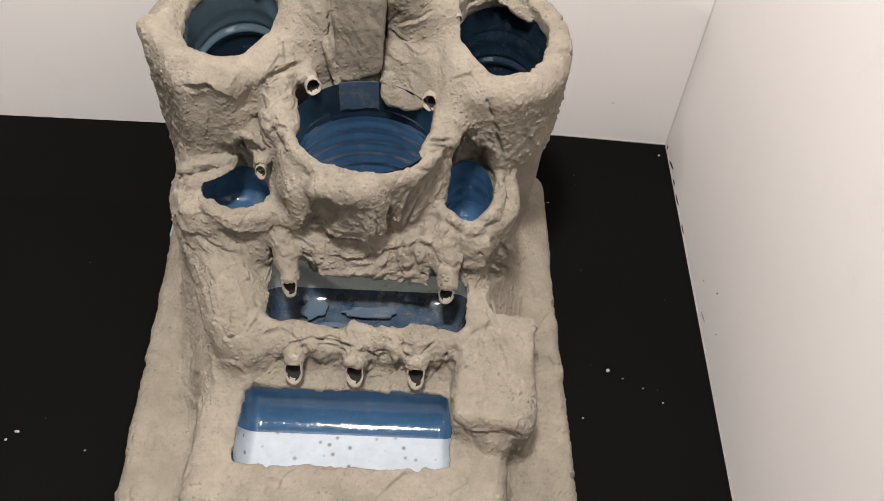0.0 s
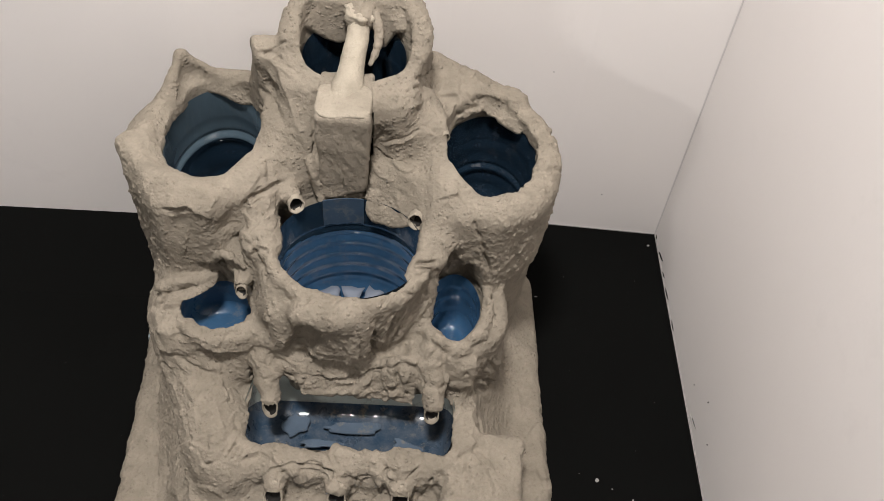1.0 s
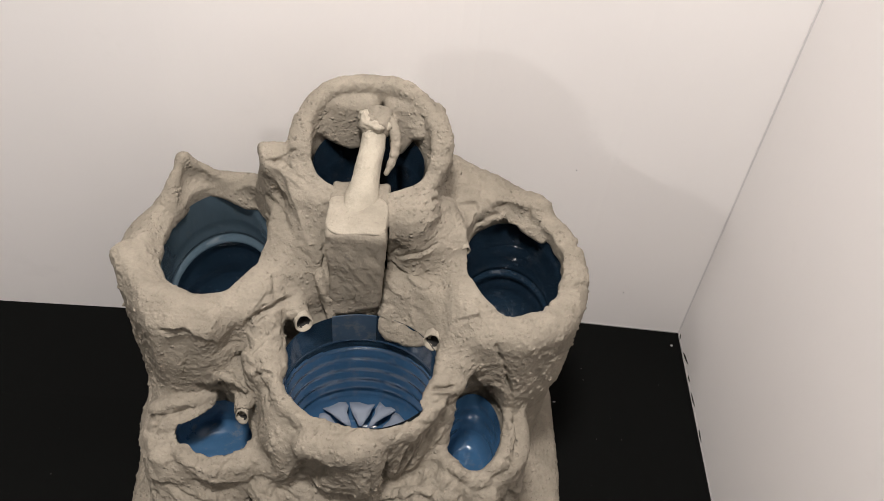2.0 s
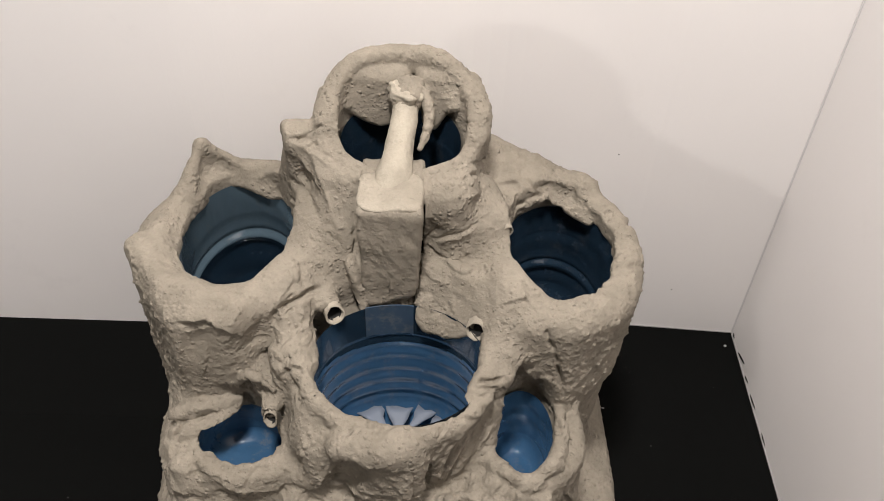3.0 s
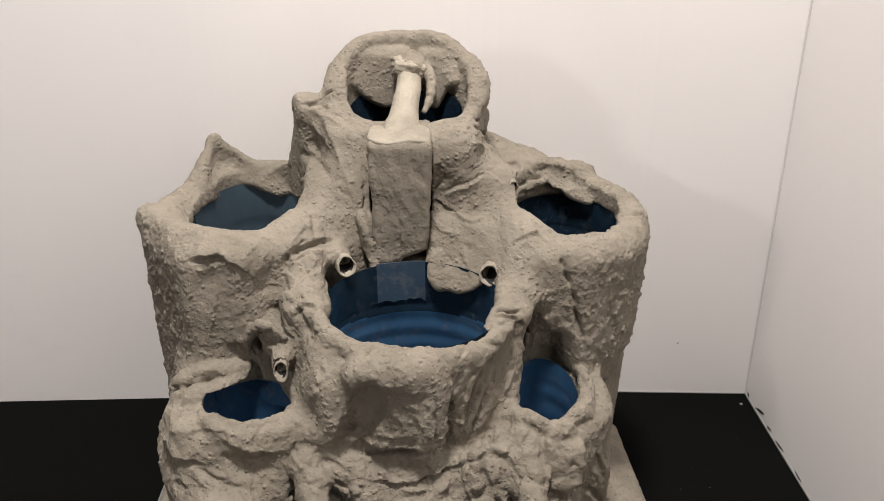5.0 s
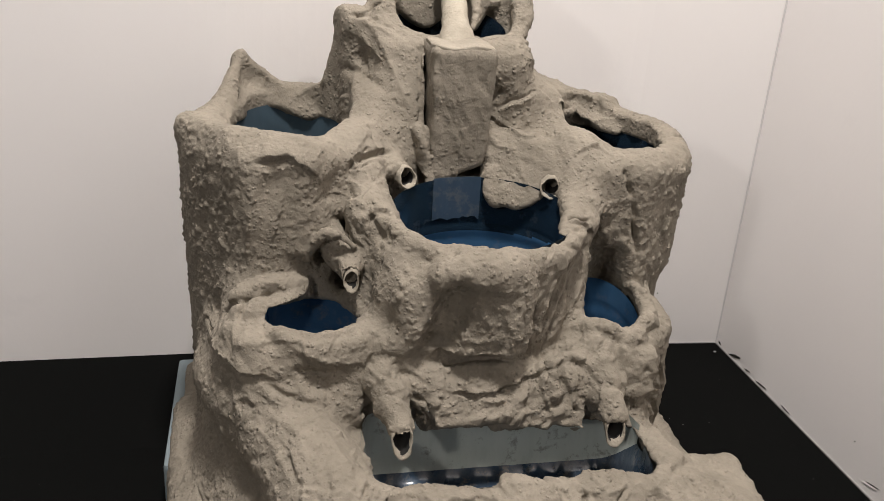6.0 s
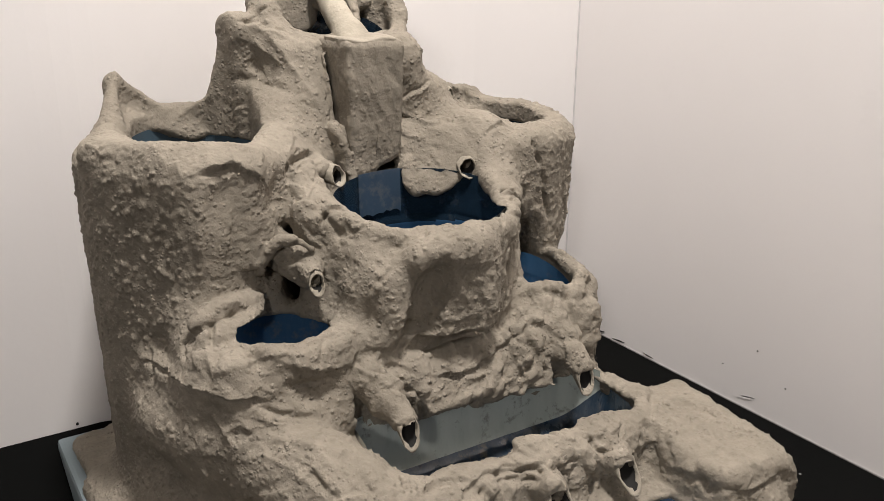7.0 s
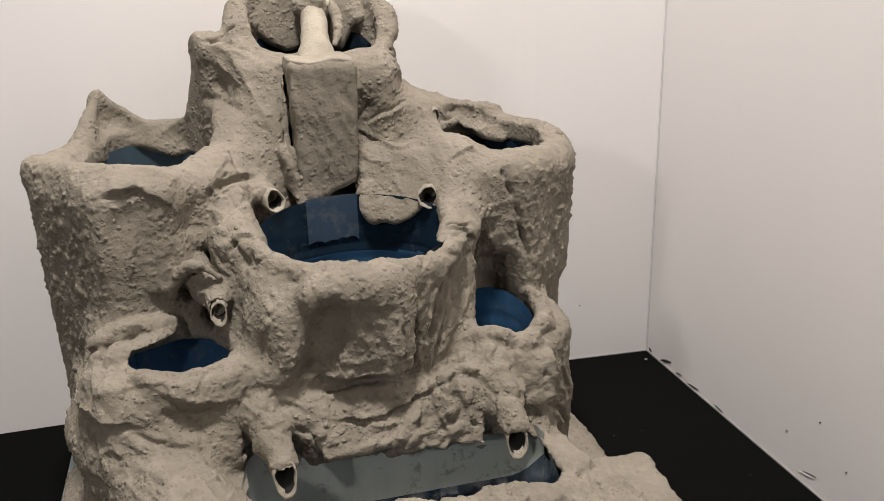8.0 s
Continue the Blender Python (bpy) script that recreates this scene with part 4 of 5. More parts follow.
    ridge(1.8, 4, (0.1356, 0.9987, 0.2997), (0.1537, 0.9961, 0.2932), (0.1775, 0.9818, 0.3008))
    lap(2, 4, (0.0951, 0.8852, 0.2961), (0.1124, 0.8861, 0.303), (0.1226, 0.8701, 0.3019))
    ridge(1.8, 5, (0.0968, 0.8636, 0.2734), (0.1128, 0.8609, 0.2647), (0.1313, 0.881, 0.2058))
    valley(3, 7, (0.1164, 0.8825, 0.2045), (0.1317, 0.8818, 0.2017))
    ridge(1.6, 4, (-0.0377, 0.9503, 0.3585), (-0.0285, 0.9385, 0.3403), (-0.0332, 0.9248, 0.321))
    crack(1.8, 1.6, (-0.0592, 0.9669, 0.3757), (-0.0473, 0.9681, 0.3772), (-0.0372, 0.9617, 0.3742))
    ridge(1.8, 4, (-0.0989, 0.7697, 0.1587), (-0.0804, 0.7444, 0.1516), (-0.0866, 0.7108, 0.1384))
    ridge(1.5, 4, (-0.0716, 0.7043, 0.1314), (-0.0591, 0.7017, 0.1074), (-0.0558, 0.6935, 0.0809))
    crack(1.5, 1.4, (-0.0794, 0.7149, 0.142), (-0.0663, 0.7272, 0.1423), (-0.0664, 0.771, 0.0955))
    ridge(1.6, 3, (-0.0417, 0.7262, 0.1365), (-0.0038, 0.7242, 0.1334), (0.0568, 0.7293, 0.1348))
    crack(1.6, 1.6, (0.0015, 0.7203, 0.1305), (0.0278, 0.7082, 0.1283), (0.0527, 0.7127, 0.123))
    ridge(1.6, 4, (0.1447, 0.8035, 0.1313), (0.139, 0.7698, 0.132), (0.15, 0.7501, 0.1244))
    ridge(1.4, 4, (-0.1404, 0.7923, 0.1515), (-0.1193, 0.7622, 0.15), (-0.1108, 0.7336, 0.1382))
    ridge(1.2, 6, (-0.1717, 0.6975, 0.0528), (-0.1483, 0.6633, 0.0529), (-0.1388, 0.6195, 0.0529))
    crack(1.4, 1.4, (0.1959, 0.686, 0.0524), (0.2119, 0.6822, 0.0521))
    valley(2, 5, (0.0352, 0.6039, 0.0938), (0.0637, 0.6082, 0.0949), (0.1023, 0.6064, 0.0947))
    ridge(1.8, 4, (-0.1232, 0.7984, 0.1883), (-0.1028, 0.7925, 0.1725), (-0.0916, 0.7793, 0.158))
    crack(1.6, 2, (-0.1308, 0.7965, 0.1766), (-0.1109, 0.7893, 0.1675), (-0.0931, 0.7868, 0.1619))
    ridge(1.6, 4, (-0.1599, 0.8547, 0.1682), (-0.143, 0.8064, 0.1629), (-0.1396, 0.7891, 0.1442))
    ridge(1.4, 5, (-0.1731, 0.9061, 0.1293), (-0.1711, 0.8982, 0.1002), (-0.1682, 0.8647, 0.0876))


def tucks(cx, cy, cz, rx, ry, roll, count, seed, a0=0, a1=360):
    """Short folds where the cloth is drawn over a rim."""
    rng = random.Random(seed)
    for i in range(count):
        a = radians(a0 + (a1 - a0) * (i + rng.random()) / count)
        lean = rng.uniform(-0.22, 0.22)
        way = []
        for out, drop, turn in ((-0.6, -0.6, -lean), (0.3, 1.0, 0.0), (1.5, 0.2, lean), (2.4, -2.2, 2 * lean)):
            c, d = math.cos(a + turn), math.sin(a + turn)
            way.append((cx + (rx + out * roll) * c, cy + (ry + out * roll) * d, cz + drop * roll))
        (ridge if rng.random() < 0.6 else crack)(rng.uniform(0.5, 1.3), rng.uniform(1.6, 3.2), *way)


drapery()
tucks(-0.107, 0.945, 0.300, 0.0530, 0.0690, 0.0070, 15, 4, 150, 380)
tucks(0.145, 0.948, 0.293, 0.0500, 0.0660, 0.0065, 15, 5)
tucks(0.024, 0.858, 0.257, 0.0700, 0.0540, 0.0050, 16, 6, 170, 370)
tucks(-0.092, 0.834, 0.199, 0.0330, 0.0300, 0.0040, 7, 7, 180, 350)
tucks(0.1195, 0.845, 0.196, 0.0285, 0.0385, 0.0050, 9, 8, 180, 380)
tucks(0.022, 0.984, 0.395, 0.0545, 0.0390, 0.0070, 9, 9, 0, 180)


def bent(points, steps=4):
    """A smooth way through points."""
    p = [2 * Vector(points[0]) - Vector(points[1]), *map(Vector, points), 2 * Vector(points[-1]) - Vector(points[-2])]
    way = []
    for a, b, c, d in zip(p, p[1:], p[2:], p[3:]):
        for i in range(steps):
            t = i / steps
            way.append(0.5 * (2 * b + (c - a) * t + (2 * a - 5 * b + 4 * c - d) * t * t + (3 * b - a - 3 * c + d) * t ** 3))
    return np.array([*way, p[-2]])


def creases(verts, normal, free):
    """Short creases strewn over the cloth, most of them hanging down."""
    rng = np.random.default_rng(31)
    spots = rng.permutation(np.flatnonzero((free > 0.99) & (verts[:, 2] > 0.02) & (verts[:, 1] < 1.0) & (normal[:, 1] < 0.5)))[:230]
    for i in spots:
        n = normal[i]
        way = rng.normal(size=3) * (1.0, 1.0, 1.6)
        way -= n * (way @ n)
        way /= max(np.linalg.norm(way), 1e-6)
        side = np.cross(n, way)
        half, bow = rng.uniform(0.005, 0.015), rng.uniform(-0.004, 0.004)
        points = [tuple(verts[i] + way * half * t + side * bow * (1 - t * t) - n * 8.0 * (half * t) ** 2) for t in (-1.0, -0.3, 0.4, 1.0)]
        kind = (ridge, ridge, lap, crack)[rng.integers(4)]
        kind(rng.uniform(0.5, 1.3), rng.uniform(1.5, 3.2), *points)


def folded(verts, normal):
    """Height of all folds over the surface."""
    h = np.zeros(len(verts))
    wander = 0.0006 * np.sin(verts[:, [1, 2, 0]] * 410 + 2 * np.sin(verts[:, [2, 0, 1]] * 173))
    for kind, height, width, points in FOLDS:
        way = bent(points)
        reach = 4 * width + 0.002
        near = np.flatnonzero(((verts > way.min(0) - reach) & (verts < way.max(0) + reach)).all(1))
        if not len(near):
            continue
        p, n = verts[near] + wander[near], normal[near]
        best, side, along = np.full(len(near), 1.0), np.zeros(len(near)), np.zeros(len(near))
        for i, (a, b) in enumerate(zip(way, way[1:])):
            v = b - a
            t = np.clip((p - a) @ v / max(v @ v, 1e-12), 0, 1)
            off = p - a - t[:, None] * v
            d = np.linalg.norm(off, axis=1)
            closer = d < best
            best = np.where(closer, d, best)
            along = np.where(closer, (i + t) / (len(way) - 1), along)
            side = np.where(closer, (np.cross(n, v) * off).sum(1), side)
        fade = np.clip(np.minimum(along, 1 - along) * 4 + 0.15, 0, 1)
        if kind == "ridge":
            h[near] += 1.25 * height * fade * np.exp(-best / (0.7 * width)) * np.clip((reach - best) / width, 0, 1)
        elif kind == "lap":
            h[near] += 1.2 * height * fade * np.where(side > 0, np.exp(-best / width), np.clip(1 - best / 0.0014, 0, 1)) * np.clip((reach - best) / width, 0, 1)
            h[near] -= 0.5 * height * fade * np.where(side > 0, 0, np.exp(-((best - 0.002) / 0.0014) ** 2))
        elif kind == "groove":
            h[near] -= height * fade * np.exp(-(best / width) ** 2)
        else:
            h[near] -= height * np.exp(-(best / width) ** 2)
    return h


def hashed(cells, salt):
    """Three random numbers from 0 to 1 for each lattice cell."""
    n = (cells[:, 0] * 73856093) ^ (cells[:, 1] * 19349663) ^ (cells[:, 2] * 83492791) ^ (salt * 2654435)
    out = []
    for shift in (1, 2, 3):
        v = (n * (1103515245 + 2 * shift * 7919) + 12345 * shift) & 0x7FFFFFFF
        v = ((v >> 13) ^ v) * 60493 & 0x7FFFFFFF
        out.append((v % 100003) / 100003.0)
    return np.stack(out, 1)


def crumple(p, size, tilt, blend, salt):
    """Height of a sheet crushed into flat facets of about that size, each tilted its own way."""
    u = p / size
    base = np.floor(u).astype(np.int64)
    best = np.full(len(p), 1e9)
    found = []
    for i in (-1, 0, 1):
        for j in (-1, 0, 1):
            for k in (-1, 0, 1):
                cell = base + (i, j, k)
                seed = cell + hashed(cell, salt)
                off = u - seed
                d = np.sqrt((off ** 2).sum(1))
                lean = (hashed(cell, salt + 5) - 0.5) * 2 * tilt
                found.append((d, (off * lean).sum(1)))
                best = np.minimum(best, d)
    top, weight = np.zeros(len(p)), np.zeros(len(p))
    for d, h in found:
        w = np.exp(-(d - best) / blend)
        top += w * h
        weight += w
    return top / weight * size


def granules(p, size, share, salt):
    """Grains stuck here and there on the surface."""
    u = p / size
    base = np.floor(u).astype(np.int64)
    out = np.zeros(len(p))
    for i in (-1, 0, 1):
        for j in (-1, 0, 1):
            for k in (-1, 0, 1):
                cell = base + (i, j, k)
                seed = hashed(cell, salt)
                pick = hashed(cell, salt + 9)
                d2 = ((u - cell - seed) ** 2).sum(1)
                r = 0.25 + 0.3 * pick[:, 1]
                out = np.maximum(out, np.where(pick[:, 0] < share, np.clip(1 - d2 / r ** 2, 0, 1) * r, 0))
    return out * size


def relief(verts, quads):
    """Pushes the surface along its normals into crushed cloth and grit."""
    a, b, c, d = (verts[quads[:, i]] for i in range(4))
    n = np.cross(c - a, d - b)
    normal = np.zeros_like(verts)
    for axis in range(3):
        for i in range(4):
            normal[:, axis] += np.bincount(quads[:, i], n[:, axis], len(verts))
    normal /= np.maximum(np.linalg.norm(normal, axis=1), 1e-12)[:, None]
    x, y, z = verts.T
    free = np.ones(len(verts))
    for cx, cy, rx, ry, z0, z1 in ((-0.102, 0.945, 0.047, 0.062, 0.16, 0.292), (0.143, 0.948, 0.046, 0.060, 0.16, 0.284), (0.024, 0.858, 0.066, 0.051, 0.12, 0.254), (0.020, 0.982, 0.047, 0.034, 0.24, 0.38), (-0.092, 0.838, 0.036, 0.031, 0.12, 0.196), (0.1185, 0.846, 0.0255, 0.037, 0.11, 0.19)):
        q = np.sqrt(((x - cx) / rx) ** 2 + ((y - cy) / ry) ** 2)
        free *= np.where((z > z0) & (z < z1), np.clip((q - 1.04) / 0.06, 0, 1), 1)
    for cx, cy, hx, hy, z0, z1 in ((0.030, 0.768, 0.096, 0.0385, 0.07, 0.132), (0.018, 0.652, 0.098, 0.041, 0.03, 0.09)):
        q = np.maximum(np.abs(x - cx) / hx, np.abs(y - cy) / hy)
        free *= np.where((z > z0) & (z < z1), np.clip((q - 1.02) / 0.05, 0, 1), 1)
    warp = verts + 0.006 * np.stack([np.sin(y * 61 + z * 47), np.sin(z * 53 + x * 67), np.sin(x * 59 + y * 41)], 1)
    bunched = np.maximum.reduce([np.exp(-((x - cx) ** 2 + (y - cy) ** 2 + (z - cz) ** 2) / r ** 2) for cx, cy, cz, r in ((0.045, 0.79, 0.150, 0.050), (-0.05, 0.88, 0.27, 0.035), (0.10, 0.86, 0.24, 0.04), (0.03, 0.71, 0.12, 0.06), (-0.07, 0.85, 0.24, 0.03), (0.13, 0.80, 0.15, 0.04), (0.05, 0.91, 0.29, 0.03), (0.14, 1.01, 0.31, 0.04))])
    calm = 0.06 + 0.60 * bunched + (1 - bunched) * np.where((z < 0.2) & (y < 0.83), np.where(z > 0.06, 0.30, 0.26), 0.0)
    h = crumple(warp * (1, 1, 0.7), 0.030, 0.22, 0.02, 1) * calm
    h += crumple(warp * (1, 1, 0.8), 0.014, 0.20, 0.025, 2) * calm
    h += crumple(warp, 0.0075, 0.15, 0.02, 7) * (0.30 + 0.35 * bunched)
    sandy = 0.16 + 0.84 * np.clip(np.maximum.reduce([np.exp(-((x - cx) ** 2 + (y - cy) ** 2 + (z - cz) ** 2) / r ** 2) for cx, cy, cz, r in ((-0.18, 0.90, 0.24, 0.09), (0.20, 0.90, 0.25, 0.08), (0.0, 0.77, 0.21, 0.06), (-0.15, 0.88, 0.12, 0.08), (0.06, 0.99, 0.37, 0.05), (-0.03, 0.79, 0.20, 0.05), (0.165, 0.67, 0.11, 0.05), (0.03, 0.77, 0.19, 0.05), (-0.13, 0.80, 0.10, 0.06), (-0.09, 0.74, 0.14, 0.05), (-0.04, 0.80, 0.20, 0.04))]), 0, 1)
    sandy = np.maximum(sandy, 0.45 * (z < 0.15))
    h += 0.60 * granules(verts, 0.0052, 0.30, 3) * sandy
    h += 0.75 * granules(verts, 0.0036, 0.40, 4) * (0.25 + 0.75 * sandy)
    h += 0.40 * granules(verts, 0.0030, 0.5, 6) * (0.55 + 0.45 * sandy)
    creases(verts, normal, free)
    h += folded(verts, normal)
    return verts + normal * (h * free)[:, None]


def surface(name):
    """The zero surface of FIELD as one mesh."""
    inside = FIELD < 0
    shape = FIELD.shape
    count = np.zeros([s - 1 for s in shape], np.int8)
    corners = [(i, j, k) for i in (0, 1) for j in (0, 1) for k in (0, 1)]
    for i, j, k in corners:
        count += inside[i:shape[0] - 1 + i, j:shape[1] - 1 + j, k:shape[2] - 1 + k]
    cells = np.argwhere((count > 0) & (count < 8))
    number = np.full(count.shape, -1, np.int32)
    number[tuple(cells.T)] = np.arange(len(cells))
    value = {c: FIELD[tuple((cells + c).T)] for c in corners}
    total, hits = np.zeros((len(cells), 3)), np.zeros(len(cells))
    for a in corners:
        for axis in range(3):
            if a[axis]:
                continue
            b = tuple(1 if n == axis else v for n, v in enumerate(a))
            va, vb = value[a], value[b]
            cross = (va < 0) != (vb < 0)
            t = np.where(cross, va / np.where(cross, va - vb, 1), 0)
            p = np.tile(np.array(a, float), (len(cells), 1))
            p[:, axis] += t
            total += p * cross[:, None]
            hits += cross
    verts = (cells + total / hits[:, None]) * STEP + np.array([a[0] for a in AX])
    quads = []
    for axis in range(3):
        lo = [slice(None)] * 3
        hi = [slice(None)] * 3
        lo[axis], hi[axis] = slice(0, -1), slice(1, None)
        change = inside[tuple(lo)] != inside[tuple(hi)]
        e = np.argwhere(change)
        u, v = [n for n in range(3) if n != axis]
        e = e[(e[:, u] > 0) & (e[:, v] > 0) & (e[:, u] < shape[u] - 1) & (e[:, v] < shape[v] - 1)]
        flip = inside[tuple(e.T)]
        ring_of = []
        for du, dv in ((1, 1), (0, 1), (0, 0), (1, 0)):
            c = e.copy()
            c[:, u] -= du
            c[:, v] -= dv
            ring_of.append(number[tuple(c.T)])
        q = np.stack(ring_of, 1)
        if axis == 1:
            flip = ~flip
        q[~flip] = q[~flip][:, ::-1]
        quads.append(q)
    quads = np.concatenate(quads)
    verts = relief(verts, quads)
    me = bpy.data.meshes.new(name)
    me.vertices.add(len(verts))
    me.vertices.foreach_set("co", verts.astype(np.float32).ravel())
    me.loops.add(len(quads) * 4)
    me.loops.foreach_set("vertex_index", quads.astype(np.int32).ravel())
    me.polygons.add(len(quads))
    me.polygons.foreach_set("loop_start", np.arange(0, len(quads) * 4, 4, dtype=np.int32))
    me.polygons.foreach_set("use_smooth", np.ones(len(quads), bool))
    me.update(calc_edges=True)
    me.validate()
    return me


fountain = tagged(new("fountain"), "tiered tabletop fountain of cement-soaked cloth with blue plastic basins", "fountain")
fountain.location = (0.02, 0.82, 0.0)
fountain_inverse = Matrix.Translation((-0.02, -0.82, 0.0))


def of_fountain(ob, label=""):
    ob.parent = fountain
    ob.matrix_parent_inverse = fountain_inverse
    return tagged(ob, label)


cloth = surface("shell")
cloth.materials.append(CEMENT)
of_fountain(new("shell", cloth), "beige cement-soaked draped cloth")
of_fountain(part("base_board", box_bm((-0.203, 0.90, 0.0), (0.198, 1.066, 0.040), 0.004), FOAM), "pale blue foam base board")


# ---- basins: cut plastic bottles ----
def basin(cx, cy, top, bottom, rx, ry, mat, ribs, label, tilt=0.0, base=None, share=0.8, bead=None):
    bm = bmesh.new()
    seg, levels = 72, 90
    rows = []
    for i in range(levels + 1):
        t = i / levels
        z = top + (bottom - top) * t
        s = 1.0 - 0.10 * t
        if t > 0.8:
            s *= math.sqrt(max(0.0, 1 - ((t - 0.8) / 0.2) ** 2 * 0.55))
        s += 0.009 * math.sin(t * ribs * 2 * math.pi) * (0.25 < t < 0.82)
        if bead:
            s += 0.035 * math.exp(-((t - bead) / 0.018) ** 2) - 0.05 * math.exp(-((t - bead - 0.05) / 0.022) ** 2)
        rows.append([bm.verts.new((cx + rx * s * math.cos(a), cy + ry * s * math.sin(a), z + tilt * (1 - t) * ry * math.sin(a))) for a in (2 * math.pi * j / seg for j in range(seg))])
    for s, dz in ((0.5, 0.0005), (0.35, 0.0010), (0.15, 0.0012)):
        rows.append([bm.verts.new((cx + rx * s * math.cos(a), cy + ry * s * math.sin(a), bottom + dz + 0.0006 * math.cos(5 * a) * (s > 0.2))) for a in (2 * math.pi * j / seg for j in range(seg))])
    for r0, r1 in zip(rows, rows[1:]):
        for j in range(seg):
            bm.faces.new((r0[j], r1[j], r1[(j + 1) % seg], r0[(j + 1) % seg]))
    bm.faces.new(rows[-1][::-1])
    ob = smooth(part("basin", bm, mat))
    # Below share a second plastic, toned for how light falls in the basin.
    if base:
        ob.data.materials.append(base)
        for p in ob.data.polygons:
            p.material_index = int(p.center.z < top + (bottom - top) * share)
    return of_fountain(ob, label)


# Paler wall above, navy below: light caught by the upper plastic, put into colour.
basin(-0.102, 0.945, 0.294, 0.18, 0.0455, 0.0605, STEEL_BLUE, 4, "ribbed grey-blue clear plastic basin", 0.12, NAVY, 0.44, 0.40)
basin(0.143, 0.948, 0.285, 0.18, 0.0440, 0.0585, NAVY, 5, "ribbed dark blue plastic basin", bead=0.55)
# NAVY above and BLUE below put the wall's shade into the plastic's colour.
basin(0.024, 0.8555, 0.264, 0.142, 0.0638, 0.0478, NAVY, 9, "ribbed deep blue plastic basin", 0.2, BLUE, 0.26)
basin(0.020, 0.982, 0.366, 0.262, 0.0445, 0.0322, NAVY, 3, "dark blue plastic basin", 0.45)
basin(-0.0935, 0.838, 0.194, 0.156, 0.0352, 0.0295, BRIGHT, 2, "small bright blue plastic basin", 0.3)
basin(0.1185, 0.846, 0.190, 0.134, 0.0245, 0.0352, BLUE, 4, "small bright blue plastic basin", 0.3)


def seen_strip():
    """An added strip that follows the back wall of the middle basin, its lower edge uneven."""
    bm = bmesh.new()
    rows = []
    for i in range(13):
        x = -0.003 + 0.036 * i / 12
        foot = 0.243 + 0.004 * noise.noise(Vector((x * 160, 3, 0)))
        row = []
        for k in range(6):
            z = foot + (0.274 - foot) * k / 5
            s = 1.0 - 0.10 * (0.264 - z) / 0.122
            y = 0.8555 + (0.0478 * s - 0.0016) * math.sqrt(1 - ((x - 0.024) / (0.0638 * s)) ** 2)
            row.append((x, y, z))
        rows.append([bm.verts.new(c) for c in row] + [bm.verts.new((c[0], c[1] + 0.001, c[2])) for c in reversed(row)])
    for r0, r1 in zip(rows, rows[1:]):
        for j in range(12):
            bm.faces.new((r0[j], r1[j], r1[(j + 1) % 12], r0[(j + 1) % 12]))
    bm.faces.new(rows[0])
    bm.faces.new(rows[-1])
    bmesh.ops.recalc_face_normals(bm, faces=bm.faces)
    return bm


# The box's image in the plastic, put in as a pale coloured strip.
of_fountain(part("box_image_strip", seen_strip(), BOX_IMAGE), "added pale strip that stands in for the box's image in the plastic")


def trough(x0, x1, yc, half, top, bottom, mat, label, second, a0, a1, ribs, rise=0.0):
    """A bottle lying on its side, cut open lengthwise."""
    bm = bmesh.new()
    n, seg = 48, 24
    rows = []
    for i in range(n + 1):
        u = i / n
        x = x0 + (x1 - x0) * u
        end = min(u, 1 - u) * (x1 - x0) / 0.012
        s = math.sqrt(max(0.02, 1 - max(0.0, 1 - end) ** 2)) + 0.022 * abs(math.sin(u * math.pi * ribs)) ** 0.5 * (end > 1)
        rows.append([bm.verts.new((x, yc - half * s * math.copysign(abs(math.cos(a)) ** 0.5, math.cos(a)), top + (rise if a > 3 else 0.0) - (top - bottom) * s * math.sin(a) ** 0.6)) for a in (math.pi * j / seg for j in range(seg + 1))])
    for r0, r1 in zip(rows, rows[1:]):
        for j in range(seg):
            bm.faces.new((r0[j], r0[j + 1], r1[j + 1], r1[j]))
    ob = smooth(part("basin", bm, mat))
    ob.data.materials.append(second)
    for p in ob.data.polygons:
        j = p.index % seg
        p.material_index = int(a0 <= j / seg <= a1)
    return of_fountain(ob, label)


trough(-0.066, 0.1235, 0.768, 0.0382, 0.131, 0.086, POOL, "long blue plastic trough basin", PALE_BLUE, 0.71, 1.0, 9, 0.009)
trough(-0.081, 0.117, 0.652, 0.0408, 0.090, 0.046, BLUE, "long blue plastic trough basin with pale dirty floor", DIRTY, 0.12, 0.5, 0)


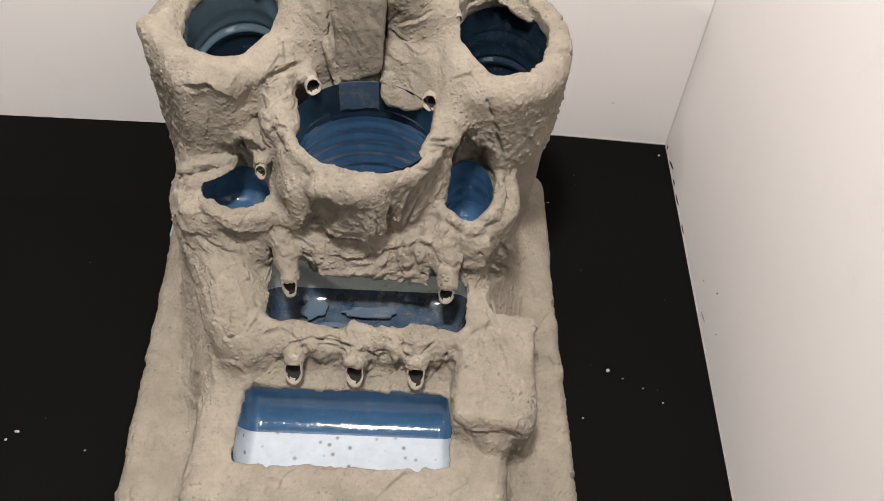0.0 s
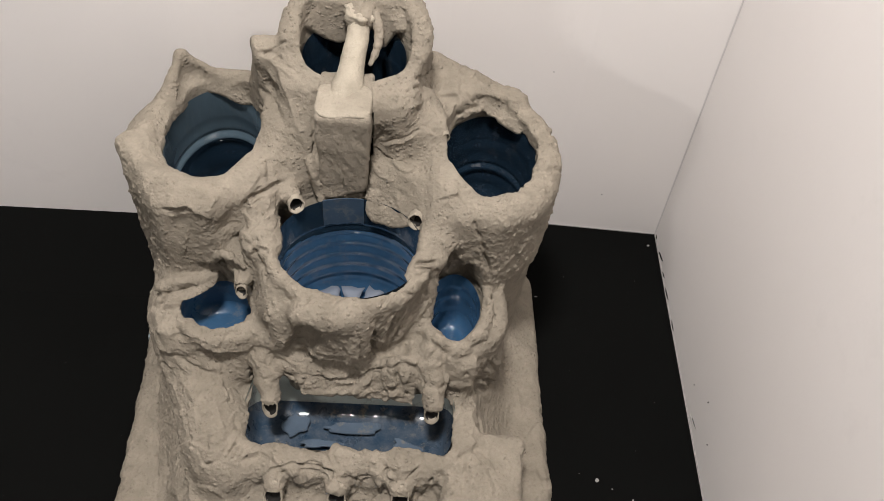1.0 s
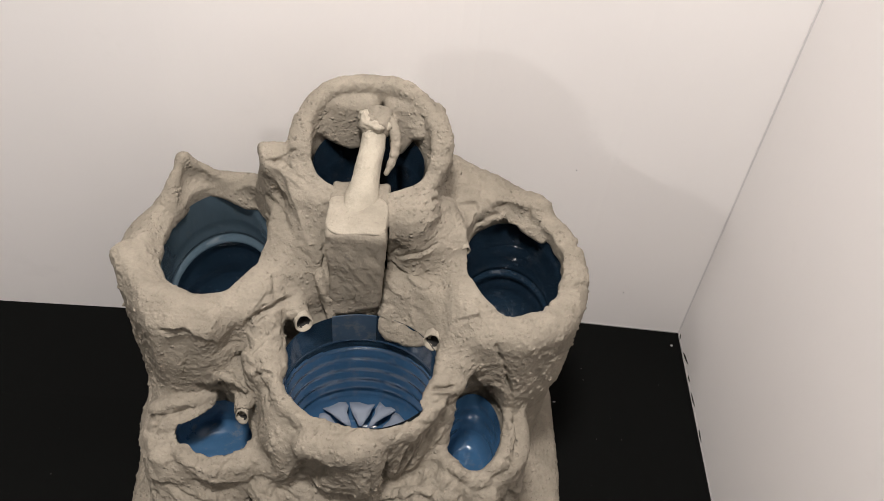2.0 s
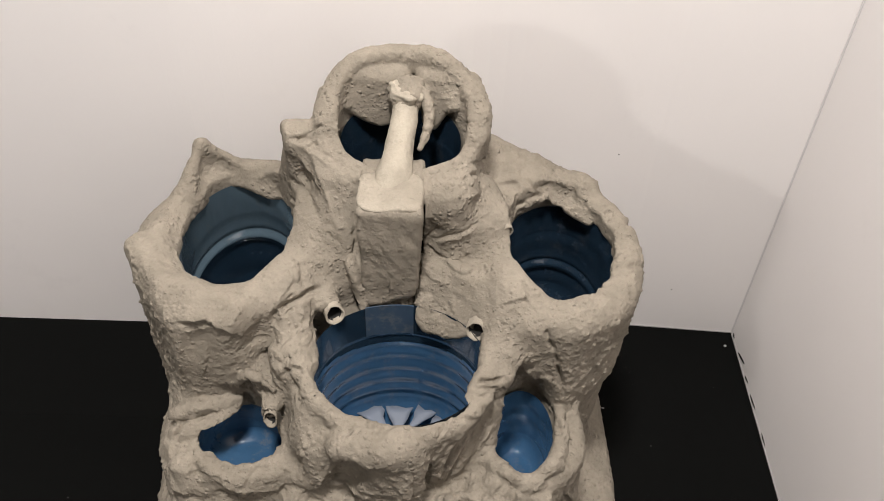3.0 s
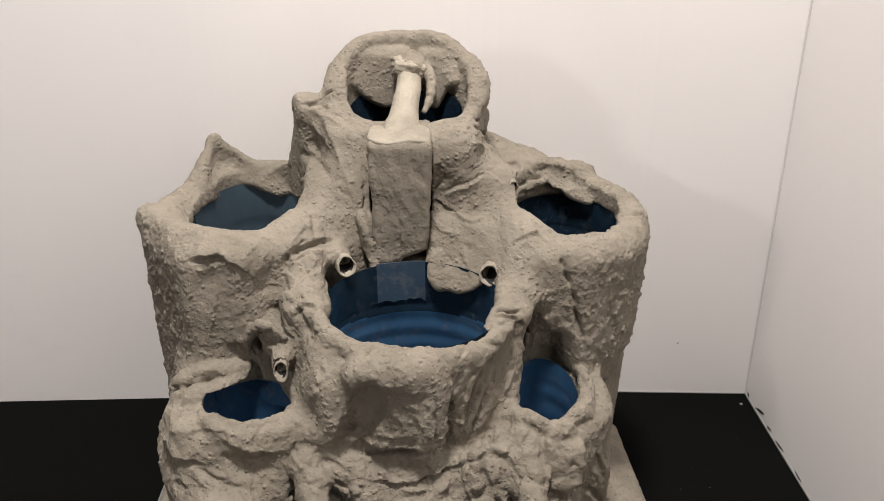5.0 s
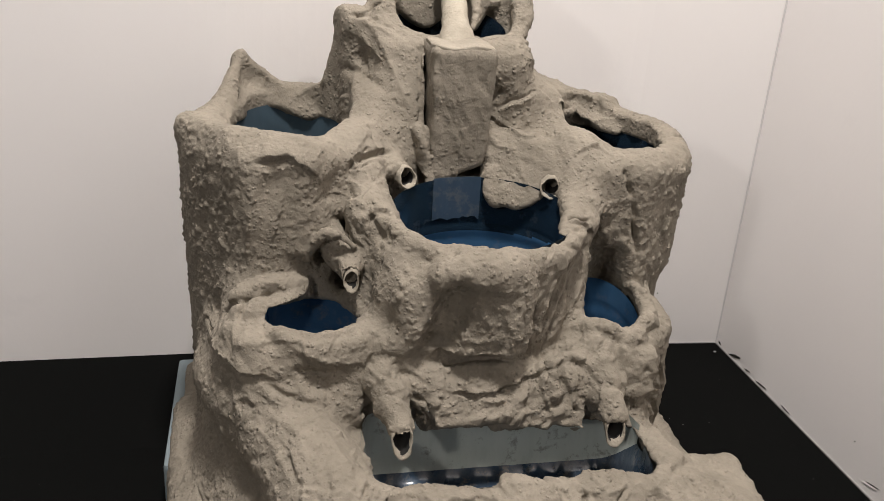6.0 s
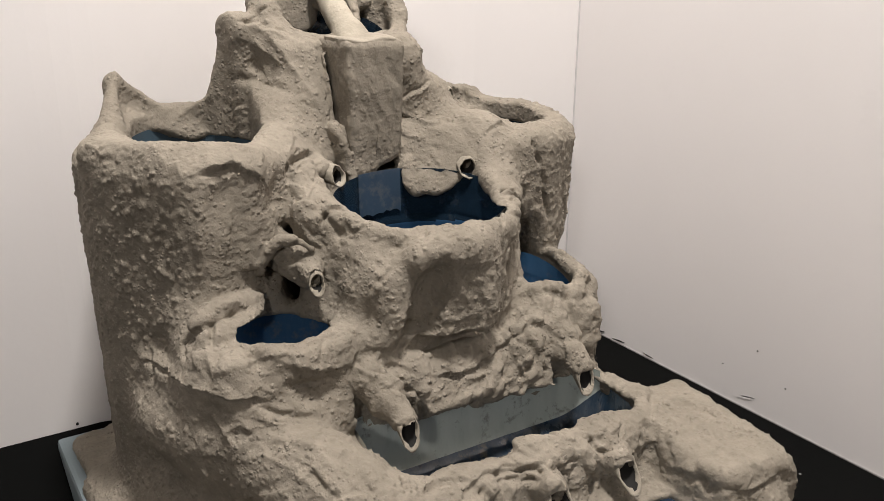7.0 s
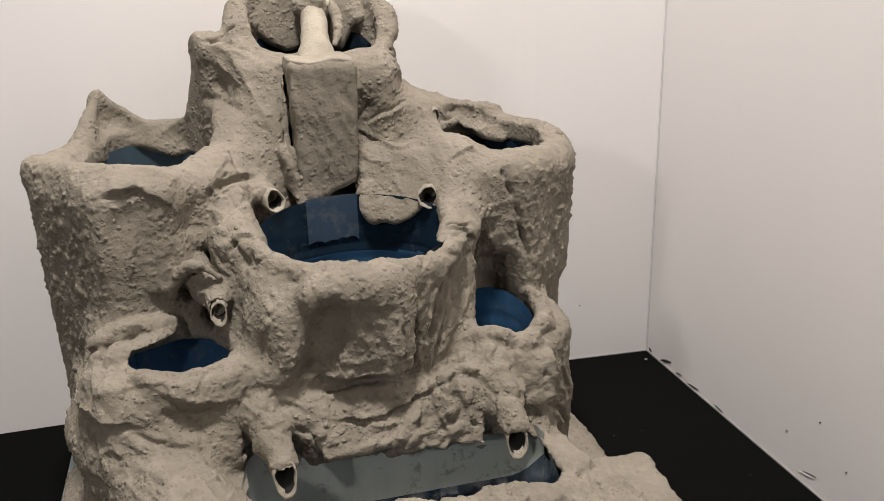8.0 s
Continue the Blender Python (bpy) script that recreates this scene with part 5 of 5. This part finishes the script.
# ---- spouts ----
def spout(mouth, way, length, r, cut=0.5, label="cement-crusted pipe spout"):
    """A pipe with its mouth cut aslant; way points out of the mouth."""
    bm = bmesh.new()
    way = Vector(way).normalized()
    side = way.cross(Vector((0, 0, 1))).normalized()
    up = side.cross(way)
    seg = 20
    rows = []
    for rr, along in ((r, -length), (r, -0.3 * length), (r * 1.02, 0.0), (r * 0.96, 0.0005), (r * 0.86, 0.0), (r * 0.84, -0.004)):
        row = []
        for j in range(seg):
            a = 2 * math.pi * j / seg
            slant = -cut * rr * math.sin(a) if along > -0.006 else 0
            crust = rr * (1 + 0.07 * math.sin(3 * a + mouth[0] * 900) + 0.05 * math.sin(7 * a + mouth[1] * 700))
            row.append(bm.verts.new(Vector(mouth) + way * (along + slant) + (side * math.cos(a) + up * math.sin(a)) * crust))
        rows.append(row)
    for r0, r1 in zip(rows, rows[1:]):
        for j in range(seg):
            bm.faces.new((r0[j], r0[(j + 1) % seg], r1[(j + 1) % seg], r1[j]))
    bmesh.ops.recalc_face_normals(bm, faces=bm.faces)
    pipe = of_fountain(smooth(part("spout", bm, CEMENT_PIPE)), label)
    # Dark lining that puts the shade inside the pipe into colour.
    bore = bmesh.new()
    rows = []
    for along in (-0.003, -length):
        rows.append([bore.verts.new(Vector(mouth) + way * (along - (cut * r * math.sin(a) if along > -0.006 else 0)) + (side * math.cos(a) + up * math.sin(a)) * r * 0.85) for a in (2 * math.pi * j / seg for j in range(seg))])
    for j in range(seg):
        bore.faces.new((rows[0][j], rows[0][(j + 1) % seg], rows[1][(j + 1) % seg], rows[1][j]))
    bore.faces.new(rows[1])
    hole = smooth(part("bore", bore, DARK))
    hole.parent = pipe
    tagged(hole, "dark bore of the pipe, its shade put into the colour")
    return pipe


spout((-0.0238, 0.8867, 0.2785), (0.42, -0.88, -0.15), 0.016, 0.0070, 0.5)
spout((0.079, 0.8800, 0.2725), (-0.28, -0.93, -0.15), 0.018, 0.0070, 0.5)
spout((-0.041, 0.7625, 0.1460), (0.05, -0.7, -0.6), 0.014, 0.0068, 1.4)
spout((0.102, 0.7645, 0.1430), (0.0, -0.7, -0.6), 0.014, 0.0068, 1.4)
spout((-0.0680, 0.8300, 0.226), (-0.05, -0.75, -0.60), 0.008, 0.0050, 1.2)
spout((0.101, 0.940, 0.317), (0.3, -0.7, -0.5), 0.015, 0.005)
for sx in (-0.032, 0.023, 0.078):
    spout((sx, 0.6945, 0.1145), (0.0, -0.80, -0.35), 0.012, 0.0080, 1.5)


# ---- riser pipe of the summit ----
def limb(points, radii, seg=28, rings=6, seed=1.0, rough=0.0006):
    """A crusted pipe along points."""
    bm = bmesh.new()
    pts, rad = [], []
    for i in range(len(points) - 1):
        for j in range(rings):
            t = j / rings
            pts.append(Vector(points[i]).lerp(Vector(points[i + 1]), t))
            rad.append(radii[i] + (radii[i + 1] - radii[i]) * t)
    pts.append(Vector(points[-1]))
    rad.append(radii[-1])
    rows = []
    for i, (p, r) in enumerate(zip(pts, rad)):
        way = (pts[min(i + 1, len(pts) - 1)] - pts[max(i - 1, 0)]).normalized()
        side = way.cross(Vector((0, 0, 1))).normalized()
        up = side.cross(way)
        row = []
        for j in range(seg):
            a = 2 * math.pi * j / seg
            q = p + (side * math.cos(a) + up * math.sin(a)) * r
            q += (q - p).normalized() * rough * (noise.noise(q * 260 + Vector((seed, 0, 0))) + 1.4 * noise.noise(q * 110))
            row.append(bm.verts.new(q))
        rows.append(row)
    for r0, r1 in zip(rows, rows[1:]):
        for j in range(seg):
            bm.faces.new((r0[j], r0[(j + 1) % seg], r1[(j + 1) % seg], r1[j]))
    bm.faces.new(rows[0][::-1])
    bm.faces.new(rows[-1])
    return bm


of_fountain(smooth(part("riser_pipe", limb([(0.017, 0.934, 0.352), (0.0175, 0.944, 0.364), (0.0195, 0.960, 0.372), (0.024, 0.996, 0.391)], [0.0185, 0.0135, 0.0104, 0.0096]), CEMENT_PALE)), "smooth pale cement riser pipe")
of_fountain(smooth(part("pipe_collar", limb([(0.0235, 0.991, 0.388), (0.024, 0.996, 0.391), (0.0245, 1.001, 0.394), (0.025, 1.010, 0.400)], [0.0095, 0.0135, 0.0128, 0.0120], seed=7.0, rough=0.002), CEMENT)), "torn cloth wrapped round the pipe's top")


of_fountain(smooth(part("cloth_strip", limb([(0.014, 1.002, 0.402), (0.018, 0.992, 0.400), (0.026, 0.988, 0.399), (0.034, 0.994, 0.396)], [0.0055, 0.0045, 0.004, 0.003], seed=11.0, rough=0.0022), CEMENT_PALE)), "torn edge of cloth round the pipe's top")


def stem_block():
    """The upright box that carries the riser pipe, its foot cut aslant."""
    bm = bmesh.new()
    bmesh.ops.create_cube(bm, size=1.0)
    bmesh.ops.bevel(bm, geom=bm.edges[:], offset=0.06, segments=2, profile=0.6, affect="EDGES")
    bmesh.ops.subdivide_edges(bm, edges=[e for e in bm.edges if e.calc_length() > 0.3], cuts=44, use_grid_fill=True)
    for v in bm.verts:
        x, y, z = v.co
        foot = 1.0 + 0.10 * (0.5 - z) * -x * 2
        v.co = Vector((0.016 + x * (0.0460 - 0.006 * (0.5 - z)), 0.9335 + y * 0.060, 0.3185 + z * 0.094 * foot))
        n = v.co * 150
        v.co.z += 0.016 * max(0.0, -z - 0.05) * max(0.0, x + 0.25)
        v.co.x -= 0.004 * max(0.0, -z) * (x > 0)
        v.co += v.normal * (0.0006 * noise.noise(n) + 0.0012 * noise.noise(v.co * 45) + 0.0007 * noise.noise(Vector((v.co.x * 190 + v.co.z * 90, v.co.y * 190, v.co.z * 60))))
    at = np.array([tuple(v.co) for v in bm.verts])
    lump = 0.55 * granules(at, 0.0030, 0.3, 21) + crumple(at, 0.030, 0.035, 0.02, 23)
    bm.normal_update()
    for v, d in zip(bm.verts, lump):
        v.co += v.normal * float(d)
    return bm


def ledge():
    """The pale rounded slab that closes the block's head."""
    bm = bmesh.new()
    bmesh.ops.create_cube(bm, size=1.0)
    bmesh.ops.bevel(bm, geom=bm.edges[:], offset=0.2, segments=3, profile=0.5, affect="EDGES")
    bmesh.ops.subdivide_edges(bm, edges=[e for e in bm.edges if e.calc_length() > 0.3], cuts=16, use_grid_fill=True)
    for v in bm.verts:
        x, y, z = v.co
        v.co = Vector((0.016 + x * 0.0450, 0.9250 + y * 0.0400, 0.3634 + z * 0.0085 + 0.0010 * math.sin(v.co.x * 9) * (z > 0)))
        v.co += v.normal * (0.0008 * noise.noise(v.co * 120) + 0.0012 * noise.noise(v.co * 45))
    return bm


of_fountain(smooth(part("block_cap", ledge(), CEMENT_PIPE)), "pale rounded slab at the foot of the riser pipe")
of_fountain(smooth(part("stem_block", stem_block(), CEMENT_BLOCK)), "upright cement-coated box under the riser pipe")


# ---- pale scraps lying in the middle basin ----
def scrap(a, r0, r1, width, z):
    bm = bmesh.new()
    verts = []
    for r, w in ((r0, width * 0.4), (r1, width), (r1 * 0.97, -width), (r0, -width * 0.4)):
        verts.append(bm.verts.new((0.024 + r * math.cos(a + w), 0.858 + 0.74 * r * math.sin(a + w), z + (0.006 if r > 0.03 else 0.0))))
    f = bm.faces.new(verts)
    bmesh.ops.subdivide_edges(bm, edges=bm.edges[:], cuts=3, use_grid_fill=True)
    for v in bm.verts:
        v.co.z += 0.0016 * noise.noise(v.co * 180)
        v.co.x += 0.0042 * noise.noise(v.co * 120 + Vector((3, 0, 0)))
        v.co.y += 0.0036 * noise.noise(v.co * 130 + Vector((0, 7, 0)))
    out = bmesh.ops.extrude_face_region(bm, geom=bm.faces[:])
    for e in out["geom"]:
        if isinstance(e, bmesh.types.BMVert):
            e.co.z += 0.0012
    bmesh.ops.recalc_face_normals(bm, faces=bm.faces)
    return of_fountain(smooth(part("floor_patch", bm, SCRAP)), "pale chalky residue on the basin floor")


for k in range(5):
    scrap(radians(152 - 29 * k), 0.020, 0.046 + 0.004 * (k % 2), 0.19 + 0.03 * (k % 3), 0.1535)


def faint_patch(x, y, z, half_x, half_y, turn, seed):
    """A thin pale patch on the upper pool's floor; the cloth's reflection as colour."""
    bm = bmesh.new()
    rim = []
    for j in range(28):
        a = 2 * math.pi * j / 28
        r = 1 + 0.55 * noise.noise(Vector((1.7 * math.cos(a), 1.7 * math.sin(a), seed)))
        rim.append(Matrix.Rotation(turn, 3, "Z") @ Vector((half_x * r * math.cos(a), half_y * r * math.sin(a), 0)))
    top = [bm.verts.new(Vector((x, y, z + 0.0012)) + p * 0.9) for p in rim]
    low = [bm.verts.new(Vector((x, y, z)) + p) for p in rim]
    bm.faces.new(top)
    bm.faces.new(low[::-1])
    for j in range(28):
        bm.faces.new((low[j], low[(j + 1) % 28], top[(j + 1) % 28], top[j]))
    return of_fountain(part("floor_patch", bm, CLOTH_REFLECTION), "pale patch put on the trough floor as the cloth's reflection")


faint_patch(0.032, 0.776, 0.0905, 0.027, 0.0065, 0.03, 1.0)
faint_patch(-0.026, 0.777, 0.0905, 0.013, 0.012, 0.5, 4.0)
faint_patch(0.083, 0.757, 0.0930, 0.014, 0.007, -0.4, 7.0)
faint_patch(0.000, 0.757, 0.0930, 0.018, 0.0045, 0.0, 9.0)


# ---- marks at the foot of the walls ----
def chip(name, at, size, turn, mat, label, category):
    """A small ragged flake lying on a surface; size is its half extent on each axis."""
    bm = bmesh.new()
    bmesh.ops.create_icosphere(bm, subdivisions=1, radius=1.0)
    for v in bm.verts:
        v.co *= 1 + 0.5 * noise.noise(v.co * 2.3 + Vector((at[0] * 90, at[1] * 90, at[2] * 90)))
        v.co = Vector((v.co.x * size[0], v.co.y * size[1], v.co.z * size[2]))
    bmesh.ops.rotate(bm, verts=bm.verts, matrix=Euler(tuple(radians(t) for t in turn)).to_matrix())
    bmesh.ops.translate(bm, verts=bm.verts, vec=at)
    return tagged(part(name, bm, mat), label, category, name + "s")


def paint_fleck(y, z, length, height, turn=0.0):
    return chip("paint_fleck", (RIGHT - 0.0002, y, z), (0.0008, length, height), (turn, 0, 0), DARK, "dark chip of paint on the white wall", "paint chip")


for y, z, length, height, turn in ((1.112, 0.004, 0.004, 0.0018, 20), (1.078, 0.006, 0.013, 0.0018, -16), (1.050, 0.004, 0.006, 0.0011, -10), (1.022, 0.003, 0.011, 0.0011, -6), (0.975, 0.003, 0.009, 0.0008, 3)):
    paint_fleck(y, z, length, height, turn)
for y, z in ((0.837, 0.064), (0.875, 0.035), (0.802, 0.039)):
    paint_fleck(y, z, 0.0009, 0.0008)
chip("plaster_chip", (RIGHT - 0.0004, 0.845, 0.010), (0.0003, 0.011, 0.0010), (-14, 0, 0), WALL, "raised flake of white paint at the wall's foot", "paint chip")
# The flake's thin shadow line, added as a dark sliver.
chip("plaster_chip", (RIGHT - 0.0002, 0.842, 0.0125), (0.0004, 0.010, 0.0006), (-14, 0, 0), DARK, "dark line put in as a lifted paint flake's shadow", "paint chip")
for x, z, w in ((0.308, 0.064, 0.0008), (-0.184, 0.042, 0.0013), (0.22, 0.246, 0.0007)):
    chip("wall_speck", (x, wall_line(x) - 0.0002, z), (w, 0.0003, w * 1.3), (0, 0, 0), DARK, "tiny dark speck on the white wall", "speck")

# a thin bare edge where black paint stops short of the walls, and a grey strip put in as the corner's soft shadow
structure("trim_right", (RIGHT - 0.0014, 0.2, 0.0), (RIGHT - 0.0004, BACK - 0.001, 0.0008), GREY_EDGE, "thin unpainted edge along the wall's foot", "trim")
bowed("trim_back", 0.0008, 0.0, lambda x: 0.0007, GREY_EDGE, "thin unpainted edge along the wall's foot", "trim", [0.2, 0.25, 0.3, RIGHT - 0.003])
structure("corner_shadow", (RIGHT - 0.0016, BACK - 0.0012, 0.0012), (RIGHT - 0.0002, BACK - 0.0002, 1.2), CORNER_SHADE, "faint grey strip where the two walls meet, put in as shadow", "trim")


def dust(count):
    """Pale crumbs scattered over the black surface."""
    rng = np.random.default_rng(21)
    bm = bmesh.new()
    spots = [(0.281, 0.776, 0.0024), (0.296, 0.767, 0.0009), (0.316, 0.756, 0.0008), (0.335, 0.740, 0.0012), (0.25, 0.719, 0.001), (-0.311, 0.679, 0.0018), (-0.319, 0.670, 0.0014), (-0.24, 0.662, 0.001), (0.229, 1.010, 0.001), (0.378, 1.100, 0.002)]
    for _ in range(count):
        side = rng.random() < 0.6
        spots.append((rng.uniform(0.24, 0.37) if side else rng.uniform(-0.45, -0.21), rng.uniform(0.6, 1.08), rng.uniform(0.0002, 0.0005)))
    for i, (x, y, r) in enumerate(spots):
        made = bmesh.ops.create_icosphere(bm, subdivisions=1, radius=r)["verts"]
        for v in made:
            v.co *= 1 + 0.5 * noise.noise(v.co * 900 + Vector((i, 0, 0)))
            v.co = Vector((v.co.x * (1 + (i % 3) * 0.4), v.co.y, v.co.z * 0.4)) + Vector((x, y, 0.0003))
    return tagged(part("dust", bm, GREY_EDGE), "pale crumbs and dust scattered on black paint", "dust", kind="stuff")


dust(24)
